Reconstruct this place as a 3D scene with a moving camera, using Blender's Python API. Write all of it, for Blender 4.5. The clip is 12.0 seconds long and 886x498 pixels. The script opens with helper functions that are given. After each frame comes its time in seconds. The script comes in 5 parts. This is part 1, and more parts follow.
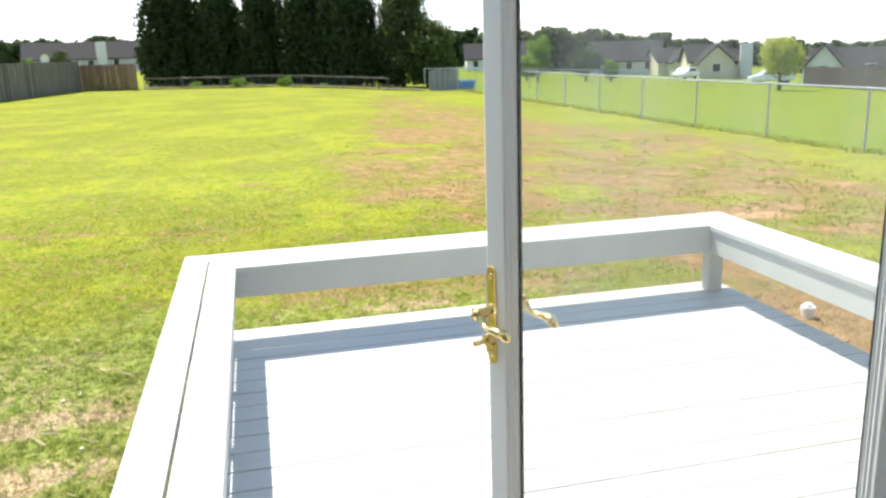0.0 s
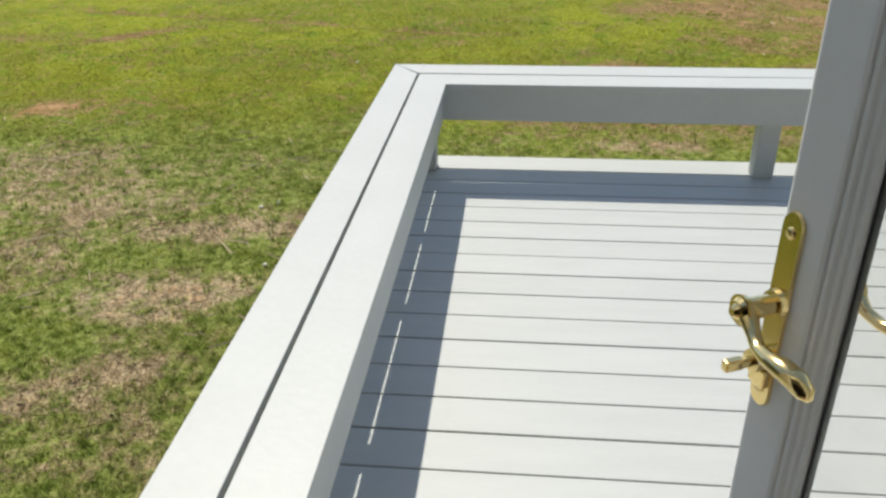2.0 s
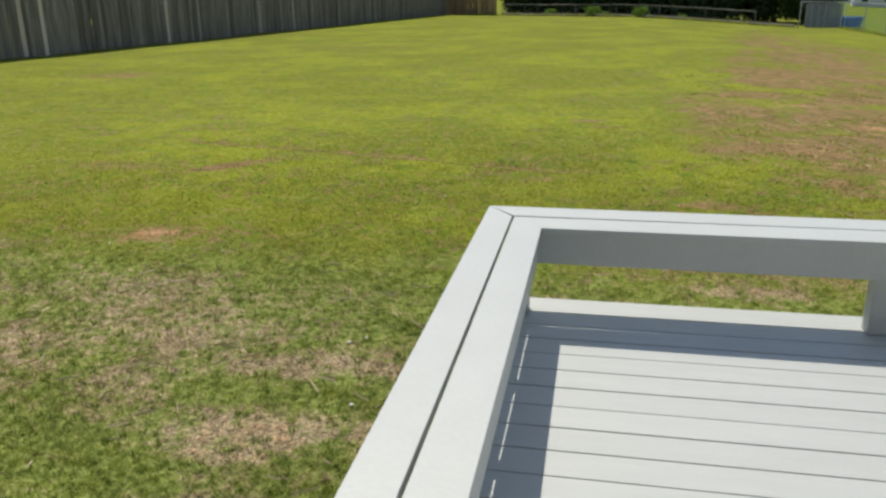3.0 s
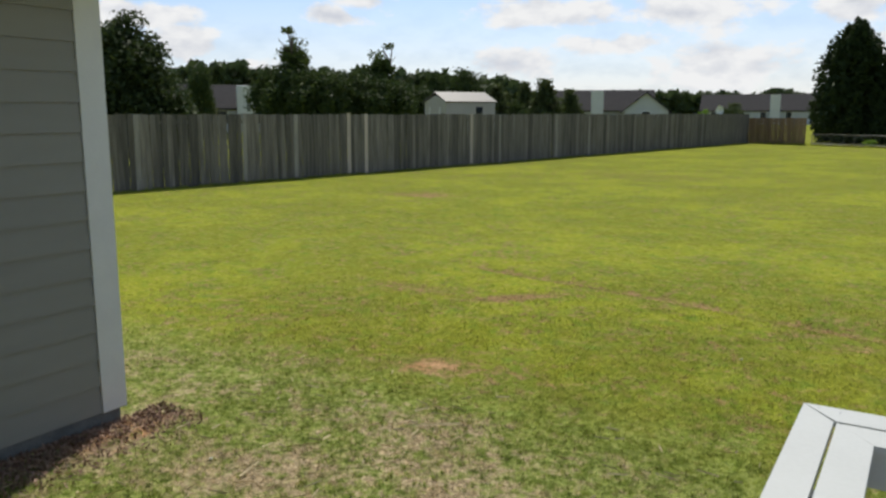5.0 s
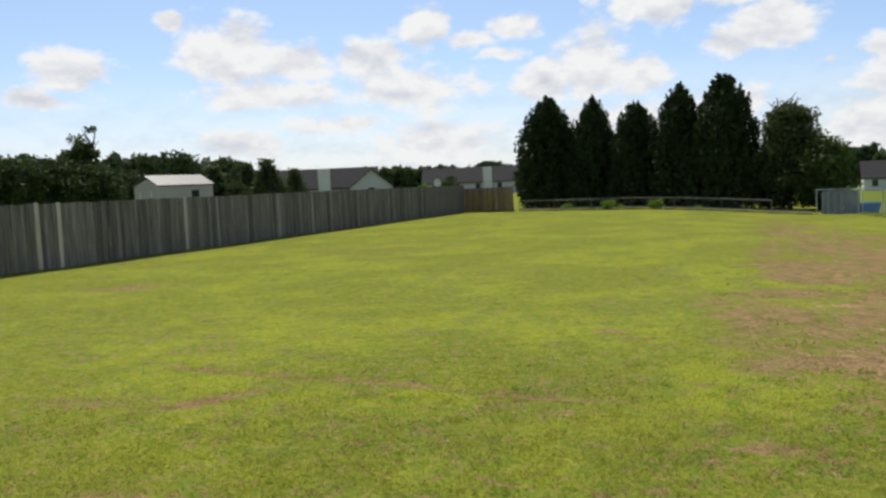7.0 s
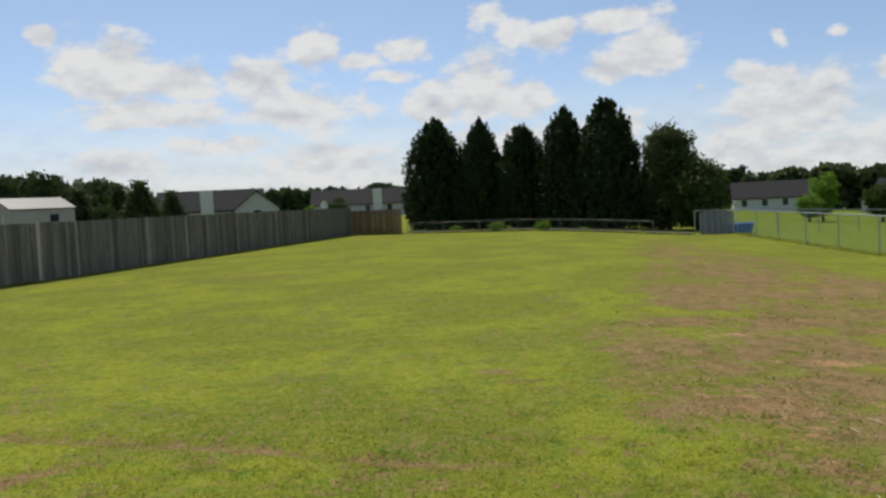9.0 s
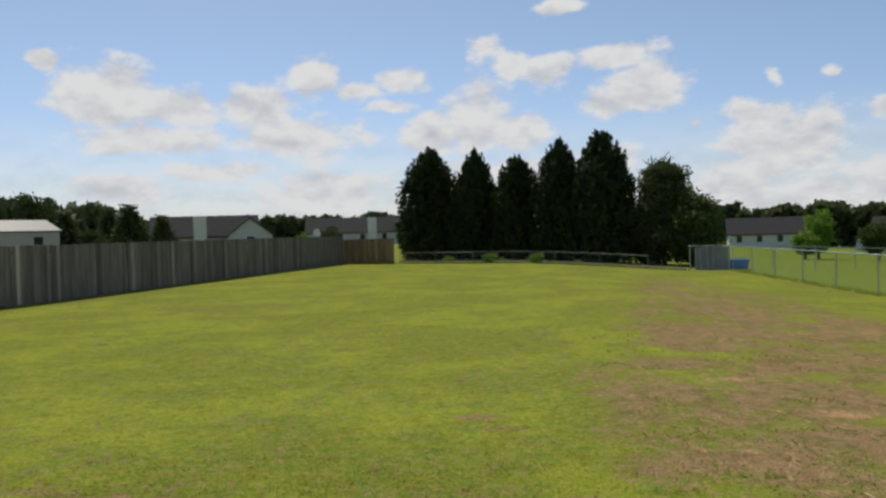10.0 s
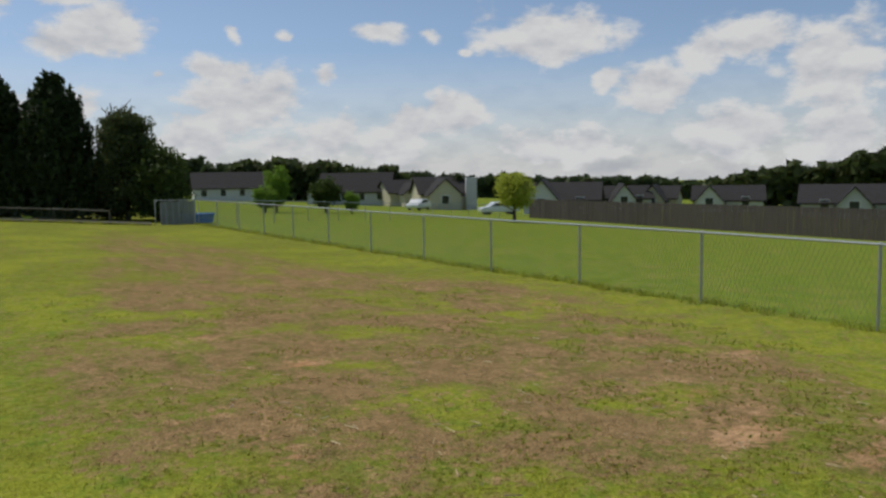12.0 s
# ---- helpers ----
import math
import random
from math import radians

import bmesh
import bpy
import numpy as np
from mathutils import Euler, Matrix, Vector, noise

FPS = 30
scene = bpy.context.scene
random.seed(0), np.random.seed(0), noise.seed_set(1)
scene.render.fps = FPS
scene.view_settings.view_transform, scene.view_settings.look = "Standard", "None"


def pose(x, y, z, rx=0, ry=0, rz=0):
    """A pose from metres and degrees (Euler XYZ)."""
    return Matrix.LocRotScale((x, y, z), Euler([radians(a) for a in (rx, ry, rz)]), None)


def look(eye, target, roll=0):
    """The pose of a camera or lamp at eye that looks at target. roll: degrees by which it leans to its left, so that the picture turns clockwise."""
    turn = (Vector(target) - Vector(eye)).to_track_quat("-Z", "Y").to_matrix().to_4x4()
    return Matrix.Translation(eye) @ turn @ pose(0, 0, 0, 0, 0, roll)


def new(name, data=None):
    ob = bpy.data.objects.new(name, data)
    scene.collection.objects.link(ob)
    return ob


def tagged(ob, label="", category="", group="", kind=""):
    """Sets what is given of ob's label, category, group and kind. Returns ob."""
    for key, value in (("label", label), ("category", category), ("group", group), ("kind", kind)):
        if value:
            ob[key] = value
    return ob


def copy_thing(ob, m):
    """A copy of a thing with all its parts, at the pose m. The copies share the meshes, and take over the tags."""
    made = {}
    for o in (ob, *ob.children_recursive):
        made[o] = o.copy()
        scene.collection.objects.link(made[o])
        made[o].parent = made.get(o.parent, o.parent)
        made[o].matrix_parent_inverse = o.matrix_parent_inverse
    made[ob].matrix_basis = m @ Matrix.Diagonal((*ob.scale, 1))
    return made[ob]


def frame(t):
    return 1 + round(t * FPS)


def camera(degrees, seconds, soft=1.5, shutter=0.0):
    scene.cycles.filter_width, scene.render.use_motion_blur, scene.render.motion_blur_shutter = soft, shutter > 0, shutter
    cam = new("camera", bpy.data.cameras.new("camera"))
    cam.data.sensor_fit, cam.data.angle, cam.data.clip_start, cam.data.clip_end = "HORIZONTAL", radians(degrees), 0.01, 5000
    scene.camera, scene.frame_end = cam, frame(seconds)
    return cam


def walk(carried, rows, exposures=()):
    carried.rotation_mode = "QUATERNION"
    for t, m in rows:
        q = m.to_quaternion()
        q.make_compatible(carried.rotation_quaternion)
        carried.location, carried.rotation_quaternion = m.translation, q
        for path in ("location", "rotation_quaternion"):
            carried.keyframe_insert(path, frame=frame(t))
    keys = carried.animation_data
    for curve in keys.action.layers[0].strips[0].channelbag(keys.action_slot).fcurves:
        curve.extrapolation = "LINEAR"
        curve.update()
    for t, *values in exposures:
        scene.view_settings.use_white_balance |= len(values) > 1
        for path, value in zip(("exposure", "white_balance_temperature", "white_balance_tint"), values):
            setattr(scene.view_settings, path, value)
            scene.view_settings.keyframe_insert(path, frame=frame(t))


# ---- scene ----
cam = camera(58.3, 12.0, soft=2.6)
PATH = [
    (0, (0.045, -0.924, 1.494), (0.482, 0.967, 1.01), -1.9),
    (0.5, (0.106, -0.785, 1.478), (0.544, 1.096, 0.959), -3.8),
    (1, (0.082, -0.632, 1.481), (0.41, 1.271, 0.959), -1.6),
    (1.5, (0.144, -0.381, 1.448), (0.05, 1.5, 0.777), -0.2),
    (2, (0.213, -0.215, 1.382), (0.034, 1.555, 0.47), -0.8),
    (2.5, (0.177, -0.157, 1.414), (0.077, 1.674, 0.616), 0.4),
    (3, (0.119, -0.131, 1.434), (-0.254, 1.732, 0.81), -0.8),
    (3.2, (0.105, -0.14, 1.455), (-0.401, 1.713, 0.898), -1.4),
    (4.8, (-0.027, 0.053, 1.598), (-0.983, 1.769, 1.221), -0.4),
    (5, (-0.018, 0.12, 1.604), (-1.051, 1.799, 1.268), 0.0),
    (5.5, (0.043, 0.322, 1.608), (-1.136, 1.916, 1.347), 0.2),
    (6, (0.161, 0.502, 1.581), (-0.823, 2.23, 1.367), -1.4),
    (6.5, (0.196, 0.681, 1.555), (-0.47, 2.556, 1.355), -3.3),
    (7, (0.108, 0.906, 1.562), (-0.332, 2.851, 1.405), -2.6),
    (8.8, (0.159, 1.883, 1.569), (-0.078, 3.862, 1.403), -2.1),
    (9, (0.174, 1.987, 1.593), (0.004, 3.976, 1.477), -2.8),
    (9.5, (0.176, 2.272, 1.596), (-0.005, 4.26, 1.481), -0.9),
    (10, (0.276, 2.552, 1.6), (0.121, 4.545, 1.559), -1.7),
    (10.5, (0.309, 2.7, 1.61), (0.326, 4.699, 1.551), 0.2),
    (11, (0.245, 2.878, 1.59), (0.531, 4.857, 1.524), -0.9),
    (11.5, (0.262, 2.969, 1.609), (0.896, 4.861, 1.482), 0.9),
    (12, (0.408, 3.092, 1.605), (1.483, 4.768, 1.418), -0.9),
]
SUN_DIR = Vector((-0.11, 0.25, 0.435)).normalized()
EXPOSURES = [(0.0, 1.3), (0.3, 0.9), (0.8, 0.52), (1.5, 0.24), (2.2, 0.16), (3.0, 0.02), (4.8, 0.0), (7.0, 0.02), (9.0, -0.25), (10.3, -0.38), (11.3, -0.62), (12.0, -0.5)]
walk(cam, [(t, look(eye, target, roll)) for t, eye, target, roll in PATH], EXPOSURES)


# ---- light ----
def setup_light():
    sun = bpy.data.lights.new("sun", "SUN")
    sun.energy, sun.angle, sun.color = 3.8, radians(0.6), (1.0, 0.955, 0.85)
    ob = new("sun", sun)
    ob.matrix_world = look((0, 0, 30), Vector((0, 0, 30)) - SUN_DIR)


# cumulus: azimuth and height in degrees, half width and half height, and how dense
CLOUDS_WEST = [
    (-49.8, 9.1, 1.8, 0.5, 0.8), (-52.2, 6.4, 4.1, 0.7, 0.9), (-49.1, 4.7, 2.1, 1.2, 0.8), (-44.8, 3.3, 2.9, 0.8, 0.6), (-30.6, 11.7, 0.9, 0.6, 0.9), (-37.0, 8.5, 2.1, 1.2, 1), (-39.0, 6.4, 2.3, 0.6, 0.8),
    (-75.0, 9.0, 8.0, 3.5, 0.9),
]
CLOUDS_NORTHWEST = [
    (-27.2, 9.7, 2.9, 2.1, 1), (-22.6, 8.9, 3.1, 1.1, 0.9), (-17.2, 9.1, 3.1, 1.0, 0.9), (-24.9, 6.9, 4.8, 1.1, 0.8), (-14.6, 7.0, 5.0, 1.7, 0.8), (-19.7, 4.7, 4.8, 0.8, 0.6), (-12.6, 3.2, 5.6, 2.0, 0.6),
    (-27.2, 3.3, 4.2, 1.5, 0.5), (-13.5, 11.1, 1.7, 1.3, 1), (-10.0, 10.2, 1.8, 0.7, 0.9),
]
CLOUDS_NORTH = [
    (-7.6, 10.9, 1.8, 0.9, 0.9), (-8.1, 9.0, 1.8, 0.5, 0.6), (-1.6, 7.9, 2.3, 2.3, 1), (-5.1, 7.1, 1.9, 1.3, 1), (1.4, 7.1, 1.9, 1.3, 0.9), (10.0, 9.5, 2.7, 1.4, 1), (7.0, 8.6, 1.8, 0.9, 0.9),
    (7.1, 4.8, 2.0, 1.1, 1), (-0.2, 3.8, 5.8, 1.6, 0.8), (-0.8, 12.9, 1.3, 0.9, 0.9), (0.9, 11.8, 1.2, 1.1, 0.7), (3.9, 11.2, 2.1, 1.1, 0.9), (7.9, 11.8, 2.7, 0.8, 0.9), (13.3, 6.8, 0.7, 0.3, 0.5),
    (4.3, 15.2, 1.6, 0.4, 0.8), (6.6, 8.8, 1.1, 0.8, 0.7),
]
CLOUDS_NORTHEAST = [
    (17.3, 7.2, 2.2, 0.8, 0.9), (19.4, 4.9, 3.9, 2.2, 1), (15.5, 2.3, 3.0, 1.5, 0.7), (21.8, 2.0, 3.2, 1.3, 0.7), (18.4, 9.8, 0.5, 0.6, 0.6), (21.8, 9.6, 0.8, 0.5, 0.5), (24.7, 7.2, 1.0, 0.7, 0.8),
    (28.5, 10.0, 1.7, 0.6, 0.8), (18.6, 9.6, 0.4, 0.5, 0.6), (22.1, 9.5, 0.5, 0.4, 0.5), (31.6, 10.1, 0.7, 0.4, 0.6), (34.5, 8.7, 0.7, 0.3, 0.5), (31.9, 9.8, 0.7, 0.4, 0.5), (29.0, 2.3, 2.8, 1.9, 0.8),
    (31.2, 3.6, 2.2, 1.2, 0.8), (33.9, 4.4, 2.3, 1.4, 0.95), (24.2, 2.6, 2.8, 2.1, 0.7), (15.6, 2.8, 2.0, 1.8, 0.7),
]
CLOUDS_EAST = [
    (40.4, 9.5, 4.1, 1.5, 1.05), (44.4, 6.4, 1.3, 0.7, 0.8), (47.3, 5.6, 2.2, 1.6, 0.9), (50.7, 8.0, 1.6, 1.5, 0.8), (53.7, 8.6, 2.4, 1.5, 1), (58.8, 6.4, 2.9, 2.8, 1), (52.8, 2.7, 4.3, 2.2, 0.75),
    (59.3, 1.7, 3.6, 2.5, 0.8), (40.7, 1.7, 5.1, 1.9, 0.8), (64.0, 14.0, 6.0, 2.6, 0.9), (80, 10, 9, 5, 0.9),
]
CLOUDS = CLOUDS_WEST + CLOUDS_NORTHWEST + CLOUDS_NORTH + CLOUDS_NORTHEAST + CLOUDS_EAST


def setup_world():
    world = bpy.data.worlds.new("world")
    scene.world = world
    world.use_nodes = True
    nt = world.node_tree
    nt.nodes.clear()
    N, L = nt.nodes.new, nt.links.new
    out, bg, sky = N("ShaderNodeOutputWorld"), N("ShaderNodeBackground"), N("ShaderNodeTexSky")
    sky.sky_type, sky.sun_disc = "NISHITA", False
    sky.sun_elevation = math.asin(SUN_DIR.z)
    sky.sun_rotation = math.atan2(SUN_DIR.x, SUN_DIR.y)
    sky.air_density, sky.dust_density, sky.ozone_density = 1.0, 0.6, 2.0
    bg.inputs[1].default_value = 0.10
    geo = N("ShaderNodeTexCoord")
    norm = N("ShaderNodeVectorMath")
    norm.operation = "NORMALIZE"
    L(geo.outputs["Generated"], norm.inputs[0])
    warp = N("ShaderNodeTexNoise")
    warp.inputs["Scale"].default_value, warp.inputs["Detail"].default_value = 14, 6
    L(norm.outputs[0], warp.inputs["Vector"])
    wsub = N("ShaderNodeVectorMath")
    wsub.operation = "SUBTRACT"
    wsub.inputs[1].default_value = (0.5, 0.5, 0.5)
    L(warp.outputs["Color"], wsub.inputs[0])
    wmul = N("ShaderNodeVectorMath")
    wmul.operation = "SCALE"
    wmul.inputs["Scale"].default_value = 0.03
    L(wsub.outputs[0], wmul.inputs[0])
    wadd = N("ShaderNodeVectorMath")
    wadd.operation = "ADD"
    L(norm.outputs[0], wadd.inputs[0])
    L(wmul.outputs[0], wadd.inputs[1])
    total = None
    for az, el, w, h, dense in CLOUDS:
        a, e = radians(az), radians(el)
        c = (math.sin(a) * math.cos(e), math.cos(a) * math.cos(e), math.sin(e))
        sub, mul, ln = N("ShaderNodeVectorMath"), N("ShaderNodeVectorMath"), N("ShaderNodeVectorMath")
        sub.operation, mul.operation, ln.operation = "SUBTRACT", "MULTIPLY", "LENGTH"
        sub.inputs[1].default_value = c
        kx, kz = 1 / radians(w * 1.12 + 0.1), 1 / radians(h * 1.12 + 0.1)
        mul.inputs[1].default_value = (kx, kx, kz)
        L(wadd.outputs[0], sub.inputs[0])
        L(sub.outputs[0], mul.inputs[0])
        L(mul.outputs[0], ln.inputs[0])
        inv = N("ShaderNodeMath")
        inv.operation = "SUBTRACT"
        inv.inputs[0].default_value = 1.0 + (dense - 1) * 0.55 - (0.15 if w < 1.2 else 0.0)
        L(ln.outputs["Value"], inv.inputs[1])
        if total is None:
            total = inv
        else:
            mx = N("ShaderNodeMath")
            mx.operation = "SMOOTH_MAX"
            mx.inputs[2].default_value = 0.18
            L(total.outputs[0], mx.inputs[0])
            L(inv.outputs[0], mx.inputs[1])
            total = mx
    fine = N("ShaderNodeTexNoise")
    fine.inputs["Scale"].default_value, fine.inputs["Detail"].default_value = 19, 9
    fine.inputs["Roughness"].default_value = 0.6
    squash = N("ShaderNodeVectorMath")
    squash.operation = "MULTIPLY"
    squash.inputs[1].default_value = (1.0, 1.0, 1.9)
    L(norm.outputs[0], squash.inputs[0])
    L(squash.outputs[0], fine.inputs["Vector"])
    f2 = N("ShaderNodeMath")
    f2.operation = "MULTIPLY_ADD"
    f2.inputs[1].default_value, f2.inputs[2].default_value = 2.1, -1.0
    L(fine.outputs["Fac"], f2.inputs[0])
    add = N("ShaderNodeMath")
    add.operation = "ADD"
    L(total.outputs[0], add.inputs[0])
    L(f2.outputs[0], add.inputs[1])
    ramp = N("ShaderNodeMapRange")
    ramp.interpolation_type = "SMOOTHSTEP"
    ramp.inputs["From Min"].default_value, ramp.inputs["From Max"].default_value = -0.18, 0.42
    L(add.outputs[0], ramp.inputs["Value"])
    # thin veil towards the horizon
    sep = N("ShaderNodeSeparateXYZ")
    L(norm.outputs[0], sep.inputs[0])
    veil = N("ShaderNodeMapRange")
    veil.inputs["From Min"].default_value, veil.inputs["From Max"].default_value = 0.0, 0.15
    veil.inputs["To Min"].default_value, veil.inputs["To Max"].default_value = 0.75, 0.0
    L(sep.outputs["Z"], veil.inputs["Value"])
    both = N("ShaderNodeMath")
    both.operation = "MAXIMUM"
    L(ramp.outputs[0], both.inputs[0])
    L(veil.outputs[0], both.inputs[1])
    # lit tops and grey undersides: the relief of the same noise, taken upwards
    lift, above = N("ShaderNodeVectorMath"), N("ShaderNodeTexNoise")
    lift.operation = "ADD"
    lift.inputs[1].default_value = (0.0, 0.0, 0.028)
    L(squash.outputs[0], lift.inputs[0])
    above.inputs["Scale"].default_value, above.inputs["Detail"].default_value = 19, 5
    L(lift.outputs[0], above.inputs["Vector"])
    relief, core = N("ShaderNodeMath"), N("ShaderNodeMath")
    relief.operation, core.operation = "SUBTRACT", "MULTIPLY_ADD"
    L(fine.outputs["Fac"], relief.inputs[0])
    L(above.outputs["Fac"], relief.inputs[1])
    core.inputs[1].default_value, core.inputs[2].default_value = 2.0, 0.62
    L(relief.outputs[0], core.inputs[0])
    thick = N("ShaderNodeMapRange")
    thick.inputs["From Min"].default_value, thick.inputs["From Max"].default_value = 0.3, 1.2
    thick.inputs["To Min"].default_value, thick.inputs["To Max"].default_value = 0.0, 0.18
    L(add.outputs[0], thick.inputs["Value"])
    tone_at = N("ShaderNodeMath")
    tone_at.operation = "SUBTRACT"
    L(core.outputs[0], tone_at.inputs[0])
    L(thick.outputs[0], tone_at.inputs[1])
    cr = N("ShaderNodeValToRGB")
    cr.color_ramp.elements[0].position, cr.color_ramp.elements[0].color = 0.0, (5.9, 6.2, 6.9, 1)
    cr.color_ramp.elements[1].position, cr.color_ramp.elements[1].color = 0.75, (8.8, 8.85, 8.9, 1)
    L(tone_at.outputs[0], cr.inputs[0])
    mix = N("ShaderNodeMix")
    mix.data_type = "RGBA"
    L(both.outputs[0], mix.inputs["Factor"])
    blue = N("ShaderNodeVectorMath")
    blue.operation = "MULTIPLY"
    height, tone = N("ShaderNodeMapRange"), N("ShaderNodeMix")
    height.inputs["From Min"].default_value, height.inputs["From Max"].default_value = 0.0, 0.4
    L(sep.outputs["Z"], height.inputs["Value"])
    tone.data_type = "RGBA"
    tone.inputs["A"].default_value, tone.inputs["B"].default_value = (1.05, 1.14, 1.42, 1), (1.34, 1.26, 1.12, 1)
    L(height.outputs[0], tone.inputs["Factor"])
    L(tone.outputs["Result"], blue.inputs[1])
    L(sky.outputs[0], blue.inputs[0])
    L(blue.outputs[0], mix.inputs["A"])
    L(cr.outputs[0], mix.inputs["B"])
    L(mix.outputs["Result"], bg.inputs[0])
    L(bg.outputs[0], out.inputs[0])


setup_light()
setup_world()


# ---- materials ----
def material(name, color, rough=0.6, metal=0.0, var=0.15, scale=6.0, fine=80.0, bump=0.0, stretch=(1, 1, 1), dark=None, vary=0.0, spec=0.5, coat=0.0):
    """Two scales of noise on the colour, fine relief; vary: difference from piece to piece."""
    m = bpy.data.materials.new(name)
    m.use_nodes = True
    nt = m.node_tree
    N, L = nt.nodes.new, nt.links.new
    b = nt.nodes["Principled BSDF"]
    b.inputs["Roughness"].default_value, b.inputs["Metallic"].default_value = rough, metal
    b.inputs["Specular IOR Level"].default_value = spec
    b.inputs["Coat Weight"].default_value = coat
    tc, mp = N("ShaderNodeTexCoord"), N("ShaderNodeMapping")
    mp.inputs["Scale"].default_value = stretch
    L(tc.outputs["Object"], mp.inputs[0])
    info = N("ShaderNodeObjectInfo")
    off = N("ShaderNodeVectorMath")
    off.operation = "SCALE"
    off.inputs[0].default_value = (37.0, 11.0, 23.0)
    L(info.outputs["Random"], off.inputs["Scale"])
    L(off.outputs[0], mp.inputs["Location"])
    n1, n2 = N("ShaderNodeTexNoise"), N("ShaderNodeTexNoise")
    n1.inputs["Scale"].default_value, n1.inputs["Detail"].default_value = scale, 4
    n2.inputs["Scale"].default_value, n2.inputs["Detail"].default_value = fine, 3
    L(mp.outputs[0], n1.inputs["Vector"])
    L(mp.outputs[0], n2.inputs["Vector"])
    avg = N("ShaderNodeMix")
    avg.inputs["Factor"].default_value = 0.4
    L(n1.outputs["Fac"], avg.inputs["A"])
    L(n2.outputs["Fac"], avg.inputs["B"])
    r = N("ShaderNodeMapRange")
    r.inputs["From Min"].default_value, r.inputs["From Max"].default_value = 0.32, 0.68
    L(avg.outputs[0], r.inputs["Value"])
    mix = N("ShaderNodeMix")
    mix.data_type = "RGBA"
    dark = dark or tuple(c * (1 - 2 * var) for c in color)
    light = tuple(min(1, c * (1 + var)) for c in color)
    mix.inputs["A"].default_value, mix.inputs["B"].default_value = (*dark, 1), (*light, 1)
    L(r.outputs[0], mix.inputs["Factor"])
    hsv = N("ShaderNodeHueSaturation")
    L(mix.outputs["Result"], hsv.inputs["Color"])
    val = N("ShaderNodeMapRange")
    val.inputs["To Min"].default_value, val.inputs["To Max"].default_value = 1 - vary, 1 + vary
    L(info.outputs["Random"], val.inputs["Value"])
    L(val.outputs[0], hsv.inputs["Value"])
    L(hsv.outputs[0], b.inputs["Base Color"])
    if bump:
        bp = N("ShaderNodeBump")
        bp.inputs["Strength"].default_value, bp.inputs["Distance"].default_value = bump, 0.01
        L(avg.outputs[0], bp.inputs["Height"])
        L(bp.outputs[0], b.inputs["Normal"])
    return m


def leaf_material(name, color, light, through_amount=0.25):
    m = bpy.data.materials.new(name)
    m.use_nodes = True
    nt = m.node_tree
    N, L = nt.nodes.new, nt.links.new
    b = nt.nodes["Principled BSDF"]
    b.inputs["Roughness"].default_value = 0.65
    b.inputs["Specular IOR Level"].default_value = 0.25
    geo, tc, n = N("ShaderNodeNewGeometry"), N("ShaderNodeTexCoord"), N("ShaderNodeTexNoise")
    n.inputs["Scale"].default_value = 0.9
    L(tc.outputs["Object"], n.inputs["Vector"])
    a = N("ShaderNodeMath")
    a.operation = "MULTIPLY_ADD"
    a.inputs[1].default_value = 0.6
    L(geo.outputs["Random Per Island"], a.inputs[0])
    sc = N("ShaderNodeMath")
    sc.operation = "MULTIPLY"
    sc.inputs[1].default_value = 0.45
    L(n.outputs["Fac"], sc.inputs[0])
    L(sc.outputs[0], a.inputs[2])
    mix = N("ShaderNodeMix")
    mix.data_type = "RGBA"
    mix.inputs["A"].default_value, mix.inputs["B"].default_value = (*color, 1), (*light, 1)
    L(a.outputs[0], mix.inputs["Factor"])
    L(mix.outputs["Result"], b.inputs["Base Color"])
    tr, ms = N("ShaderNodeBsdfTranslucent"), N("ShaderNodeMixShader")
    L(mix.outputs["Result"], tr.inputs["Color"])
    ms.inputs[0].default_value = through_amount
    L(b.outputs[0], ms.inputs[1])
    L(tr.outputs[0], ms.inputs[2])
    L(ms.outputs[0], nt.nodes["Material Output"].inputs[0])
    return m


